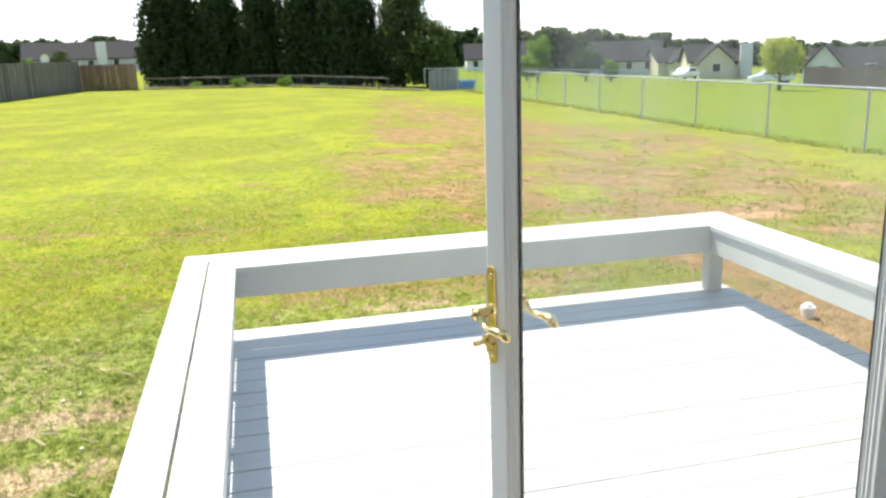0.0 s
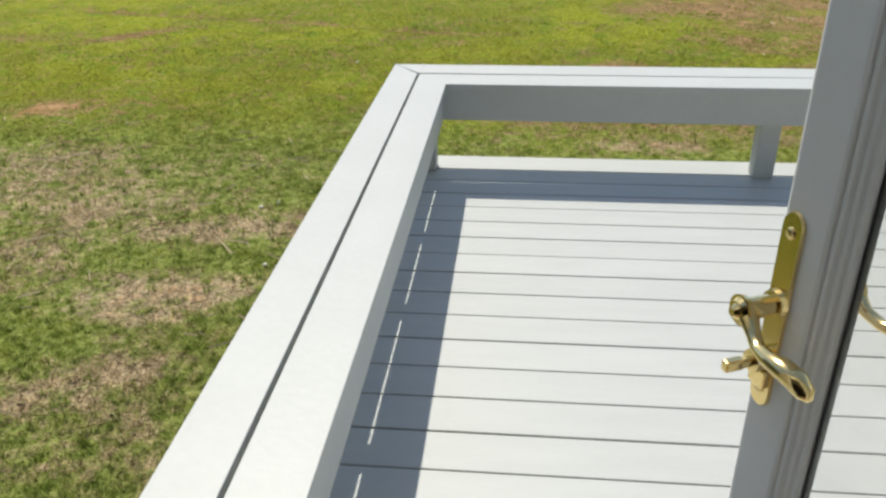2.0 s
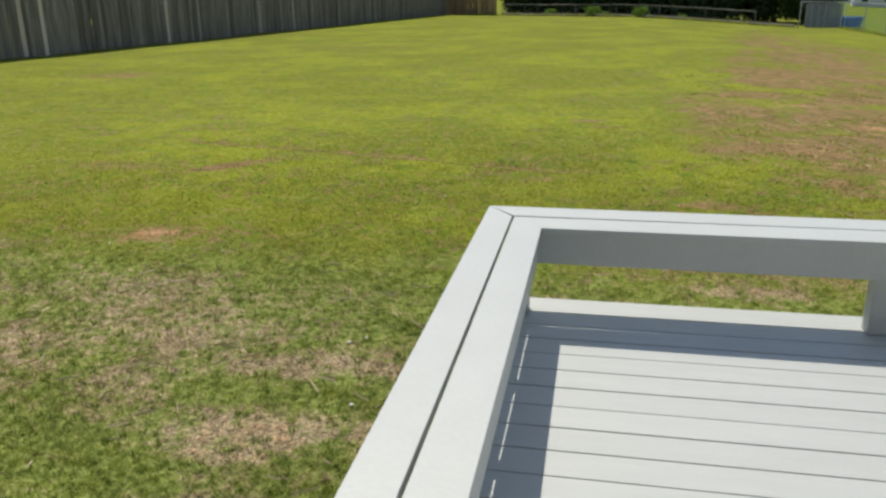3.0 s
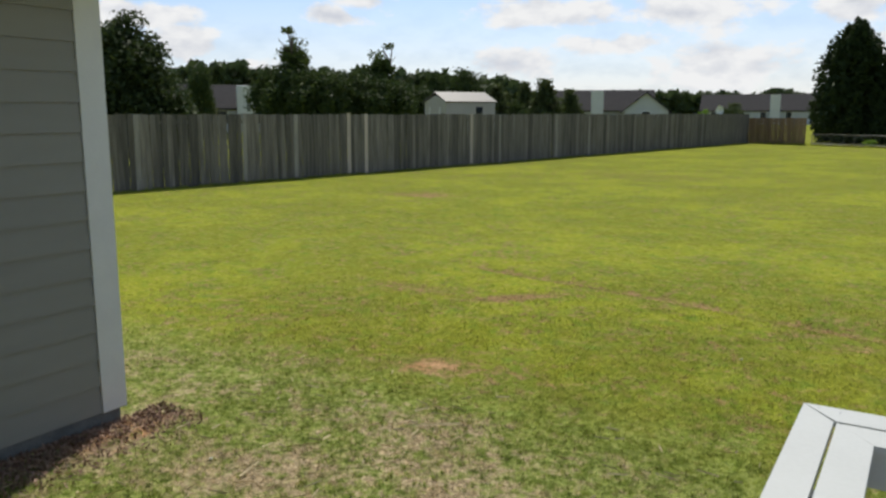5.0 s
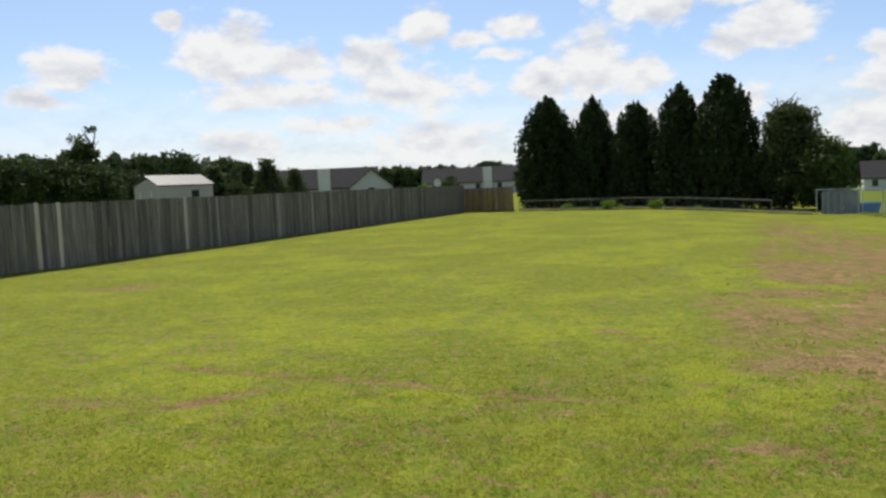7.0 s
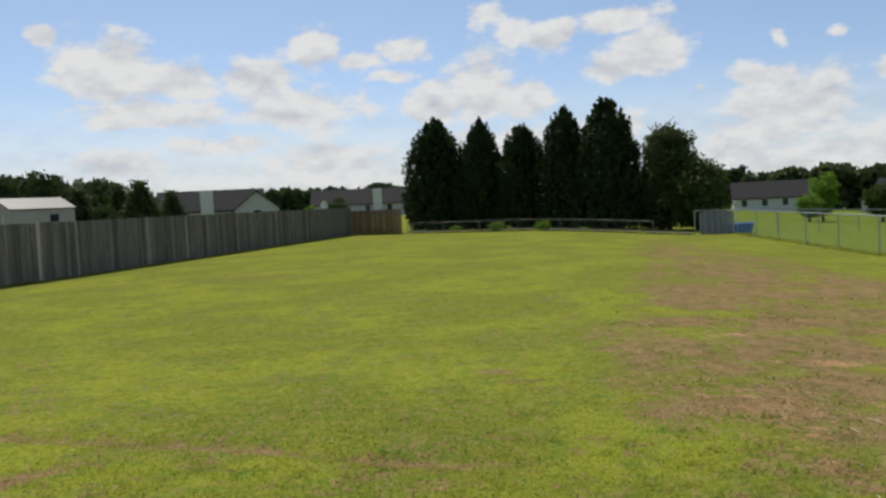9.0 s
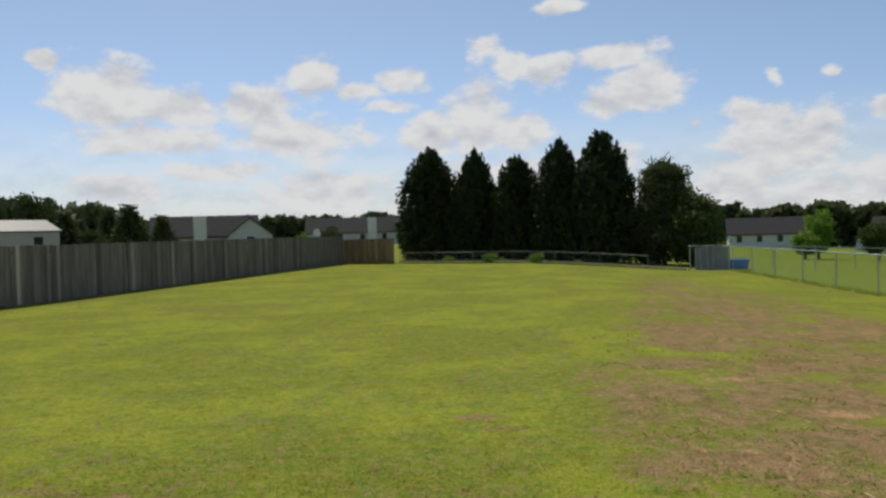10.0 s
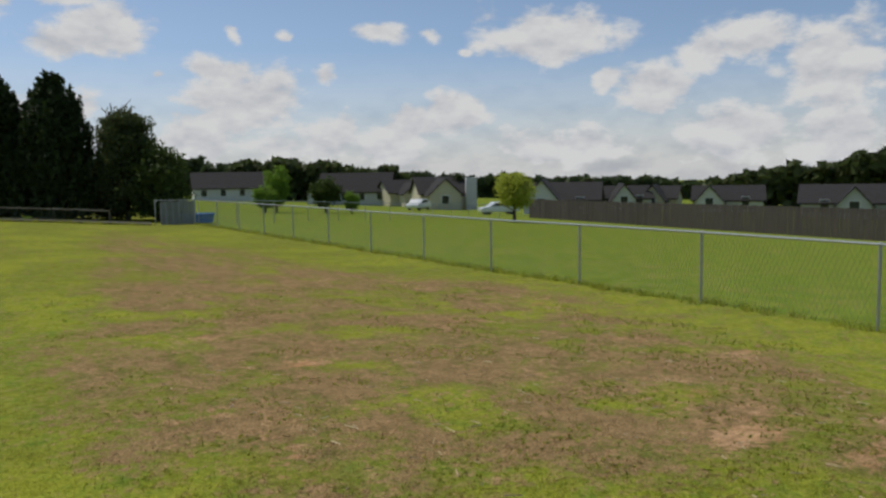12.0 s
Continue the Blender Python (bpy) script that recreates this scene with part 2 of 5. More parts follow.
def lawn_material(name, blades):
    """Green, straw and bare earth, by the attributes straw and earth, broken up by noise."""
    m = bpy.data.materials.new(name)
    m.use_nodes = True
    nt = m.node_tree
    N, L = nt.nodes.new, nt.links.new
    b = nt.nodes["Principled BSDF"]
    b.inputs["Roughness"].default_value = 0.8
    b.inputs["Specular IOR Level"].default_value = 0.0
    tc = N("ShaderNodeTexCoord")

    def noise_at(scale, detail=4, rough=0.6):
        n = N("ShaderNodeTexNoise")
        n.inputs["Scale"].default_value, n.inputs["Detail"].default_value, n.inputs["Roughness"].default_value = scale, detail, rough
        L(tc.outputs["Object"], n.inputs["Vector"])
        return n.outputs["Fac"]

    def blend(fac, a, c):
        x = N("ShaderNodeMix")
        x.data_type = "RGBA"
        L(fac, x.inputs["Factor"])
        for key, v in (("A", a), ("B", c)):
            if isinstance(v, tuple):
                x.inputs[key].default_value = (*v, 1)
            else:
                L(v, x.inputs[key])
        return x.outputs["Result"]

    def span(v, lo, hi):
        r = N("ShaderNodeMapRange")
        r.interpolation_type = "SMOOTHSTEP"
        r.inputs["From Min"].default_value, r.inputs["From Max"].default_value = lo, hi
        L(v, r.inputs["Value"])
        return r.outputs[0]

    def plus(a, c, k=1.0):
        x = N("ShaderNodeMath")
        x.operation = "MULTIPLY_ADD"
        x.inputs[1].default_value = k
        L(c, x.inputs[0])
        L(a, x.inputs[2])
        return x.outputs[0]

    big, mid, small, tiny = noise_at(0.35, 3), noise_at(1.7, 5, 0.65), noise_at(9, 5, 0.7), noise_at(60, 4, 0.7)
    green = blend(span(big, 0.40, 0.60), LAWN_A, LAWN_B)
    green = blend(span(mid, 0.4, 0.75), green, LAWN_C)
    green = blend(span(small, 0.5, 0.8), green, LAWN_D)
    tuft, patch = noise_at(24, 4, 0.65), noise_at(3.6, 5, 0.7)
    green = blend(span(patch, 0.5, 0.72), green, LAWN_E)
    straw_at, earth_at = N("ShaderNodeAttribute"), N("ShaderNodeAttribute")
    straw_at.attribute_name, earth_at.attribute_name = "straw", "earth"
    s = plus(plus(plus(straw_at.outputs["Fac"], small, 2.3), mid, 1.5), noise_at(22, 4, 0.65), 1.3)
    e = plus(plus(earth_at.outputs["Fac"], small, 1.3), tiny, 0.9)
    green = blend(span(straw_at.outputs["Fac"], 0.12, 0.65), green, blend(span(mid, 0.4, 0.6), WORN_A, WORN_B))
    straw = blend(span(tiny, 0.3, 0.7), STRAW_A, STRAW_B)
    earth = blend(span(mid, 0.35, 0.65), EARTH_A, EARTH_B)
    straw = blend(span(tuft, 0.56, 0.7), straw, STRAW_C)
    where = N("ShaderNodeSeparateXYZ")
    L(tc.outputs["Object"], where.inputs[0])
    reach = N("ShaderNodeMath")
    reach.operation = "MAXIMUM"
    L(span(where.outputs["X"], 1.0, 3.0), reach.inputs[0])
    L(span(where.outputs["Y"], 3.8, 5.2), reach.inputs[1])
    straw = blend(reach.outputs[0], blend(span(tiny, 0.35, 0.65), TAN_A, TAN_B), straw)
    green = blend(reach.outputs[0], blend(span(tuft, 0.4, 0.62), blend(span(small, 0.4, 0.62), NEAR_A, NEAR_B), NEAR_C), green)
    sep = N("ShaderNodeSeparateXYZ")
    L(tc.outputs["Object"], sep.inputs[0])
    next_lawn = blend(span(mid, 0.35, 0.7), NEXT_A, NEXT_B)
    green = blend(span(sep.outputs["X"], 11.3, 11.7), green, next_lawn)
    col = blend(span(s, 2.6, 3.3), green, straw)
    col = blend(span(e, 1.5, 1.85), col, earth)
    if blades:
        geo = N("ShaderNodeNewGeometry")
        hsv, mr = N("ShaderNodeHueSaturation"), N("ShaderNodeMapRange")
        mr.inputs["From Max"].default_value = 1.6
        mr.inputs["To Min"].default_value, mr.inputs["To Max"].default_value = 0.55, 2.05
        L(plus(geo.outputs["Random Per Island"], span(tuft, 0.38, 0.62), 0.6), mr.inputs["Value"])
        L(mr.outputs[0], hsv.inputs["Value"])
        L(col, hsv.inputs["Color"])
        col = hsv.outputs[0]
        tr, ms = N("ShaderNodeBsdfTranslucent"), N("ShaderNodeMixShader")
        L(col, tr.inputs["Color"])
        ms.inputs[0].default_value = 0.5
        L(b.outputs[0], ms.inputs[1])
        L(tr.outputs[0], ms.inputs[2])
        L(ms.outputs[0], nt.nodes["Material Output"].inputs[0])
    else:
        hsv, mr = N("ShaderNodeHueSaturation"), N("ShaderNodeMapRange")
        mr.inputs["From Min"].default_value, mr.inputs["From Max"].default_value = 1.4, 2.2
        mr.inputs["To Min"].default_value, mr.inputs["To Max"].default_value = 0.48, 1.47
        L(plus(plus(plus(tiny, tuft, 1.2), patch, 0.8), small, 0.6), mr.inputs["Value"])
        L(mr.outputs[0], hsv.inputs["Value"])
        L(col, hsv.inputs["Color"])
        col = hsv.outputs[0]
        bp = N("ShaderNodeBump")
        bp.inputs["Strength"].default_value, bp.inputs["Distance"].default_value = 0.35, 0.03
        L(plus(tiny, small, 1.0), bp.inputs["Height"])
        L(bp.outputs[0], b.inputs["Normal"])
    L(col, b.inputs["Base Color"])
    return m


LAWN_A, LAWN_B, LAWN_C, LAWN_D = (0.212, 0.228, 0.036), (0.275, 0.296, 0.038), (0.160, 0.218, 0.034), (0.29, 0.25, 0.075)
TAN_A, TAN_B = (0.21, 0.16, 0.09), (0.47, 0.38, 0.25)
NEXT_A, NEXT_B = (0.150, 0.215, 0.030), (0.215, 0.27, 0.038)
NEAR_A, NEAR_B, NEAR_C = (0.130, 0.178, 0.034), (0.198, 0.236, 0.040), (0.245, 0.275, 0.085)
WORN_A, WORN_B = (0.165, 0.165, 0.048), (0.225, 0.235, 0.050)
LAWN_E, STRAW_C = (0.125, 0.185, 0.028), (0.14, 0.085, 0.035)
STRAW_A, STRAW_B = (0.18, 0.122, 0.058), (0.37, 0.25, 0.125)
EARTH_A, EARTH_B = (0.36, 0.20, 0.10), (0.50, 0.32, 0.18)
LAWN, BLADE = lawn_material("lawn", False), lawn_material("grass_blades", True)
DECK_PAINT = material("deck_paint", (0.505, 0.515, 0.49), 0.5, var=0.03, scale=3, fine=60, bump=0.25, stretch=(1, 6, 6), vary=0.02)
BENCH_PAINT = material("bench_paint", (0.515, 0.525, 0.50), 0.5, var=0.03, scale=4, fine=50, bump=0.3, vary=0.015)
ALU = material("white_aluminium", (0.78, 0.79, 0.80), 0.35, var=0.02, scale=3, spec=0.5)
RUBBER = material("black_rubber", (0.02, 0.02, 0.022), 0.5)
BRASS = material("polished_brass", (0.90, 0.70, 0.32), 0.15, 1.0, var=0.04, scale=20)
SIDING = material("grey_siding", (0.26, 0.252, 0.222), 0.6, var=0.03, scale=2, fine=90, bump=0.08, stretch=(6, 1, 6), vary=0.03)
TRIM = material("white_trim", (0.72, 0.72, 0.70), 0.5, var=0.03)
FOUNDATION = material("foundation", (0.20, 0.20, 0.19), 0.9, var=0.15, scale=8, bump=0.6)
WEATHERED = material("weathered_wood", (0.190, 0.169, 0.142), 0.9, var=0.3, scale=2.0, fine=45, bump=0.6, stretch=(6, 6, 0.5), vary=0.38)
PALEWOOD = material("pale_weathered_wood", (0.36, 0.33, 0.285), 0.85, var=0.25, scale=2.0, fine=45, bump=0.5, stretch=(6, 6, 0.5), vary=0.1)
NEWWOOD = material("newer_wood", (0.56, 0.47, 0.39), 0.85, var=0.15, scale=2.0, fine=45, bump=0.5, stretch=(6, 6, 0.5), vary=0.1)
BROWNWOOD = material("brown_wood", (0.24, 0.15, 0.085), 0.85, var=0.2, scale=2.0, fine=45, bump=0.5, stretch=(6, 6, 0.5), vary=0.2)
DARKWOOD = material("dark_fence_wood", (0.085, 0.07, 0.06), 0.9, var=0.2, scale=2.0, fine=45, stretch=(6, 6, 0.5), vary=0.25)
GALV_WOOD = material("pale_grey_wood", (0.24, 0.25, 0.26), 0.85, var=0.15, scale=2.0, fine=45, stretch=(6, 6, 0.5), vary=0.12)
GALV = material("galvanised_steel", (0.42, 0.44, 0.46), 0.45, 0.7, var=0.08, scale=10)
BARK = material("bark", (0.09, 0.07, 0.05), 0.95, var=0.25, scale=5, bump=0.8)
SHINGLE = material("roof_shingle", (0.032, 0.029, 0.030), 1.0, var=0.15, scale=2, fine=20)
WHITEWALL = material("white_house_siding", (0.62, 0.62, 0.60), 0.7, var=0.04, scale=1)
CREAMWALL = material("cream_house_siding", (0.60, 0.54, 0.40), 0.7, var=0.04, scale=1)
GREYWALL = material("grey_house_siding", (0.50, 0.51, 0.52), 0.7, var=0.05, scale=1)
WINDOW_DARK = material("window_glass_far", (0.03, 0.035, 0.045), 0.1, var=0.05, scale=1)
SHEDWALL = material("shed_wall", (0.43, 0.405, 0.365), 0.6, var=0.05, scale=2)
SHEDROOF = material("shed_roof", (0.085, 0.078, 0.072), 0.5, var=0.06, scale=2)
PLASTIC = material("white_plastic", (0.78, 0.78, 0.76), 0.4, var=0.02)
BLUE = material("blue_plastic", (0.03, 0.16, 0.50), 0.4, var=0.05)
CARPAINT = material("white_car_paint", (0.75, 0.76, 0.77), 0.25, var=0.02, coat=0.6)
TYRE = material("tyre_rubber", (0.02, 0.02, 0.02), 0.8)
PLASTER = material("interior_plaster", (0.62, 0.60, 0.55), 0.8, var=0.03, scale=2)
FLOORWOOD = material("interior_floor_wood", (0.25, 0.16, 0.09), 0.4, var=0.15, scale=3, stretch=(1, 8, 1))
MULCH = material("mulch", (0.26, 0.165, 0.115), 0.9, var=0.35, scale=12, fine=60, bump=1.0, vary=0.4)
DRYSTEM = material("dry_stem", (0.62, 0.50, 0.30), 0.9, var=0.3, scale=5)
STONE = material("pebble", (0.66, 0.63, 0.56), 0.7, var=0.1)
CYPRESS = leaf_material("cypress_leaves", (0.012, 0.026, 0.008), (0.050, 0.075, 0.016), 0.15)
BIGLEAF = leaf_material("shade_tree_leaves", (0.020, 0.036, 0.012), (0.070, 0.095, 0.026), 0.25)
HEDGELEAF = leaf_material("hedge_leaves", (0.022, 0.042, 0.012), (0.080, 0.110, 0.026), 0.28)
DARKLEAF = leaf_material("dark_leaves", (0.034, 0.052, 0.018), (0.125, 0.150, 0.050), 0.35)
MIDLEAF = leaf_material("mid_leaves", (0.036, 0.062, 0.014), (0.105, 0.140, 0.030), 0.35)
LIMELEAF = leaf_material("lime_leaves", (0.12, 0.22, 0.025), (0.26, 0.40, 0.05), 0.4)
YELLOWLEAF = leaf_material("yellow_leaves", (0.30, 0.35, 0.04), (0.55, 0.58, 0.10), 0.5)
FARLEAF = leaf_material("far_leaves", (0.045, 0.068, 0.028), (0.09, 0.12, 0.045), 0.25)


def glass_material():
    m = bpy.data.materials.new("door_glass")
    m.use_nodes = True
    nt = m.node_tree
    nt.nodes.clear()
    N, L = nt.nodes.new, nt.links.new
    out, mix, tr, gl = N("ShaderNodeOutputMaterial"), N("ShaderNodeMixShader"), N("ShaderNodeBsdfTransparent"), N("ShaderNodeBsdfGlossy")
    tr.inputs[0].default_value = (1.0, 1.0, 0.99, 1)
    gl.inputs["Roughness"].default_value = 0.02
    mix.inputs[0].default_value = 0.05
    L(tr.outputs[0], mix.inputs[1])
    L(gl.outputs[0], mix.inputs[2])
    dust, last = N("ShaderNodeBsdfTranslucent"), N("ShaderNodeMixShader")
    dust.inputs[0].default_value = (0.85, 0.88, 0.88, 1)
    tc, mp, nz, mr = N("ShaderNodeTexCoord"), N("ShaderNodeMapping"), N("ShaderNodeTexNoise"), N("ShaderNodeMapRange")
    mp.inputs["Scale"].default_value = (9, 9, 0.8)
    nz.inputs["Scale"].default_value, nz.inputs["Detail"].default_value = 1.0, 3
    mr.inputs["From Min"].default_value, mr.inputs["From Max"].default_value = 0.4, 0.7
    mr.inputs["To Min"].default_value, mr.inputs["To Max"].default_value = 0.03, 0.10
    L(tc.outputs["Object"], mp.inputs[0])
    L(mp.outputs[0], nz.inputs["Vector"])
    L(nz.outputs["Fac"], mr.inputs["Value"])
    L(mr.outputs[0], last.inputs[0])
    L(mix.outputs[0], last.inputs[1])
    L(dust.outputs[0], last.inputs[2])
    L(last.outputs[0], out.inputs[0])
    return m


GLASS = glass_material()


# ---- building helpers ----
def box_bm(bm, x0, y0, z0, x1, y1, z1, bevel=0.0):
    m = Matrix.Translation(((x0 + x1) / 2, (y0 + y1) / 2, (z0 + z1) / 2)) @ Matrix.Diagonal((x1 - x0, y1 - y0, z1 - z0, 1))
    made = bmesh.ops.create_cube(bm, size=1, matrix=m)
    if bevel:
        edges = list({e for v in made["verts"] for e in v.link_edges})
        bmesh.ops.bevel(bm, geom=edges, offset=bevel, segments=2, affect="EDGES", profile=0.5)
    return bm


def rod_bm(bm, a, b, r0, r1=None, seg=8):
    a, b = Vector(a), Vector(b)
    q = (b - a).to_track_quat("Z", "Y").to_matrix().to_4x4()
    bmesh.ops.create_cone(bm, cap_ends=True, segments=seg, radius1=r0, radius2=r0 if r1 is None else r1, depth=(b - a).length, matrix=Matrix.Translation((a + b) / 2) @ q)
    return bm


def tube_bm(bm, pts, radii, seg=10, flat=1.0):
    """A smooth tube through points; flat squeezes its section."""
    rings = []
    for i, p in enumerate(pts):
        d = (Vector(pts[min(i + 1, len(pts) - 1)]) - Vector(pts[max(i - 1, 0)])).normalized()
        side = d.cross(Vector((0, 0, 1))).normalized() if abs(d.z) < 0.95 else Vector((1, 0, 0))
        up = side.cross(d).normalized()
        rings.append([bm.verts.new(Vector(p) + radii[i] * (math.cos(k * 2 * math.pi / seg) * side + flat * math.sin(k * 2 * math.pi / seg) * up)) for k in range(seg)])
    for r, s in zip(rings, rings[1:]):
        for k in range(seg):
            bm.faces.new((r[k], r[(k + 1) % seg], s[(k + 1) % seg], s[k]))
    bm.faces.new(rings[0][::-1])
    bm.faces.new(rings[-1])
    bmesh.ops.recalc_face_normals(bm, faces=bm.faces)
    return bm


def part(name, bm, mat, parent=None, label="", kind="", smooth=False):
    me = bpy.data.meshes.new(name)
    bm.to_mesh(me)
    bm.free()
    me.materials.append(mat)
    if smooth:
        me.polygons.foreach_set("use_smooth", [True] * len(me.polygons))
    ob = new(name, me)
    if parent:
        ob.parent = parent
    return tagged(ob, label=label, kind=kind)


def box_part(name, dims, mat, parent=None, bevel=0.0, label="", kind=""):
    return part(name, box_bm(bmesh.new(), *dims, bevel=bevel), mat, parent, label, kind)


def empty(name, m=None, **tags):
    ob = new(name)
    ob.empty_display_size = 0.1
    if m is not None:
        ob.matrix_world = m
    return tagged(ob, **tags)


def np_mesh(name, verts, faces, mat, attrs=None):
    """A mesh from arrays; all faces have the same count of corners."""
    me = bpy.data.meshes.new(name)
    n, k = faces.shape
    me.vertices.add(len(verts))
    me.vertices.foreach_set("co", np.ascontiguousarray(verts, dtype=np.float32).ravel())
    me.loops.add(n * k)
    me.loops.foreach_set("vertex_index", np.ascontiguousarray(faces, dtype=np.int32).ravel())
    me.polygons.add(n)
    me.polygons.foreach_set("loop_start", np.arange(0, n * k, k, dtype=np.int32))
    me.update(calc_edges=True)
    me.materials.append(mat)
    for key, values in (attrs or {}).items():
        me.attributes.new(key, "FLOAT", "POINT").data.foreach_set("value", np.ascontiguousarray(values, dtype=np.float32))
    return me


# ---- the lie of the land ----
def sstep(v, lo, hi):
    t = np.clip((v - lo) / (hi - lo), 0, 1)
    return t * t * (3 - 2 * t)


def vnoise(x, y, seed):
    xi, yi = np.floor(x), np.floor(y)
    fx, fy = x - xi, y - yi
    fx, fy = fx * fx * (3 - 2 * fx), fy * fy * (3 - 2 * fy)
    h = lambda a, b: np.modf(np.abs(np.sin(a * 127.1 + b * 311.7 + seed * 74.7) * 43758.5453))[0]
    return (h(xi, yi) * (1 - fx) + h(xi + 1, yi) * fx) * (1 - fy) + (h(xi, yi + 1) * (1 - fx) + h(xi + 1, yi + 1) * fx) * fy


def land(x, y):
    x, y = np.asarray(x, float), np.asarray(y, float)
    z = -0.24 - 0.44 * sstep(x, 1, 11) - 0.055 * np.clip(x - 11.5, 0, 50) - 0.024 * np.clip(x - 61.5, 0, 1500)
    z = z - 0.045 * np.exp(-(((y - (7.98 - 0.23 * (x + 2.2)) - 0.05 * np.sin(x * 2.1)) / 0.13) ** 2)) * sstep(x, -5.2, -4.5) * (1 - sstep(x, -1.0, 1.0))
    bumps = 0.03 * (vnoise(x / 1.7, y / 1.7, 1) - 0.5) + 0.012 * (vnoise(x * 2.3, y * 2.3, 2) - 0.5)
    return z + bumps * sstep(-y, -80, -40)


def land_at(x, y):
    return float(land(np.array([x]), np.array([y]))[0])


# bare spots: x, y, half sizes, turn in degrees, bare earth, straw
SPOTS = [
    (-3.07, 4.92, 0.36, 0.28, 20, 0.6, 0.45), (-0.36, 7.04, 0.22, 0.09, 0, 0.65, 0.4), (-0.02, 10.4, 0.3, 0.1, 0, 0.2, 0.6), (0.78, 7.97, 0.14, 0.07, 0, 0.5, 0.5), (-3.55, 7.2, 0.5, 0.14, 45, 0.1, 0.62), (-4.6, 7.1, 0.7, 0.2, -5, 0.0, 0.3),
    (-3.95, 2.9, 0.32, 0.6, 0, 0.6, 0.5), (-3.0, 2.9, 0.7, 0.35, 10, 0.1, 0.27), (-1.2, 2.42, 0.45, 0.28, 20, 0.45, 0.6), (-1.15, 3.05, 0.4, 0.16, 10, 0.35, 0.55), (-2.0, 3.35, 0.7, 0.3, 0, 0.2, 0.45), (-1.75, 2.75, 0.5, 0.2, 10, 0.2, 0.4), (-1.2, 1.9, 0.5, 0.12, 30, 0.25, 0.5), (1.0, 4.35, 0.4, 0.12, 0, 0.3, 0.5), (2.0, 4.6, 0.4, 0.14, 10, 0.25, 0.5), (-10.0, 15.4, 0.8, 0.6, 0, 0.1, 0.5), (-2.2, 3.8, 1.0, 0.4, 0, 0, 0.28),
    (3.75, 3.3, 0.75, 1.3, 0, 0.32, 0.65), (3.9, 5.0, 0.6, 0.9, 0, 0.2, 0.6), (1.2, 4.9, 1.6, 0.4, 0, 0.05, 0.35), (6.1, 6.1, 0.8, 0.35, 10, 0.55, 0.6), (7.1, 6.6, 0.35, 0.25, 0, 0.5, 0.4),
    (3.58, 10.66, 0.38, 0.2, 0, 0.8, 0.5), (3.05, 17.6, 0.6, 0.3, 0, 0.5, 0.5), (8.56, 9.14, 0.4, 0.2, 0, 0.75, 0.4), (5.66, 6.82, 0.8, 0.3, 15, 0.6, 0.5), (7.0, 6.5, 0.5, 0.2, 0, 0.65, 0.5), (8.0, 10.5, 0.4, 0.25, 0, 0.5, 0.4), (2.0, 8.9, 0.9, 0.4, 15, 0.25, 0.6), (2.6, 8.0, 0.5, 0.3, 0, 0.3, 0.5),
    (0.25, 9.9, 0.3, 0.08, 0, 0.3, 0.6), (-7.5, 24, 3.5, 1.0, 0, 0, 0.18), (5.9, 7.3, 1.5, 0.35, 20, 0.45, 0.75), (5.6, 6.9, 0.7, 0.25, 10, 0.7, 0.6), (4.6, 7.1, 1.2, 0.5, -20, 0.3, 0.5), (1.0, 6.3, 0.3, 0.12, 0, 0.3, 0.5),
]
GREEN_SPOTS = [(-0.75, 2.15, 0.35, 0.22), (-1.7, 2.1, 0.5, 0.2), (-1.2, 2.75, 0.5, 0.14), (-1.0, 4.4, 1.0, 0.5), (1.5, 4.0, 0.6, 0.15), (2.0, 6.6, 0.5, 0.2)]


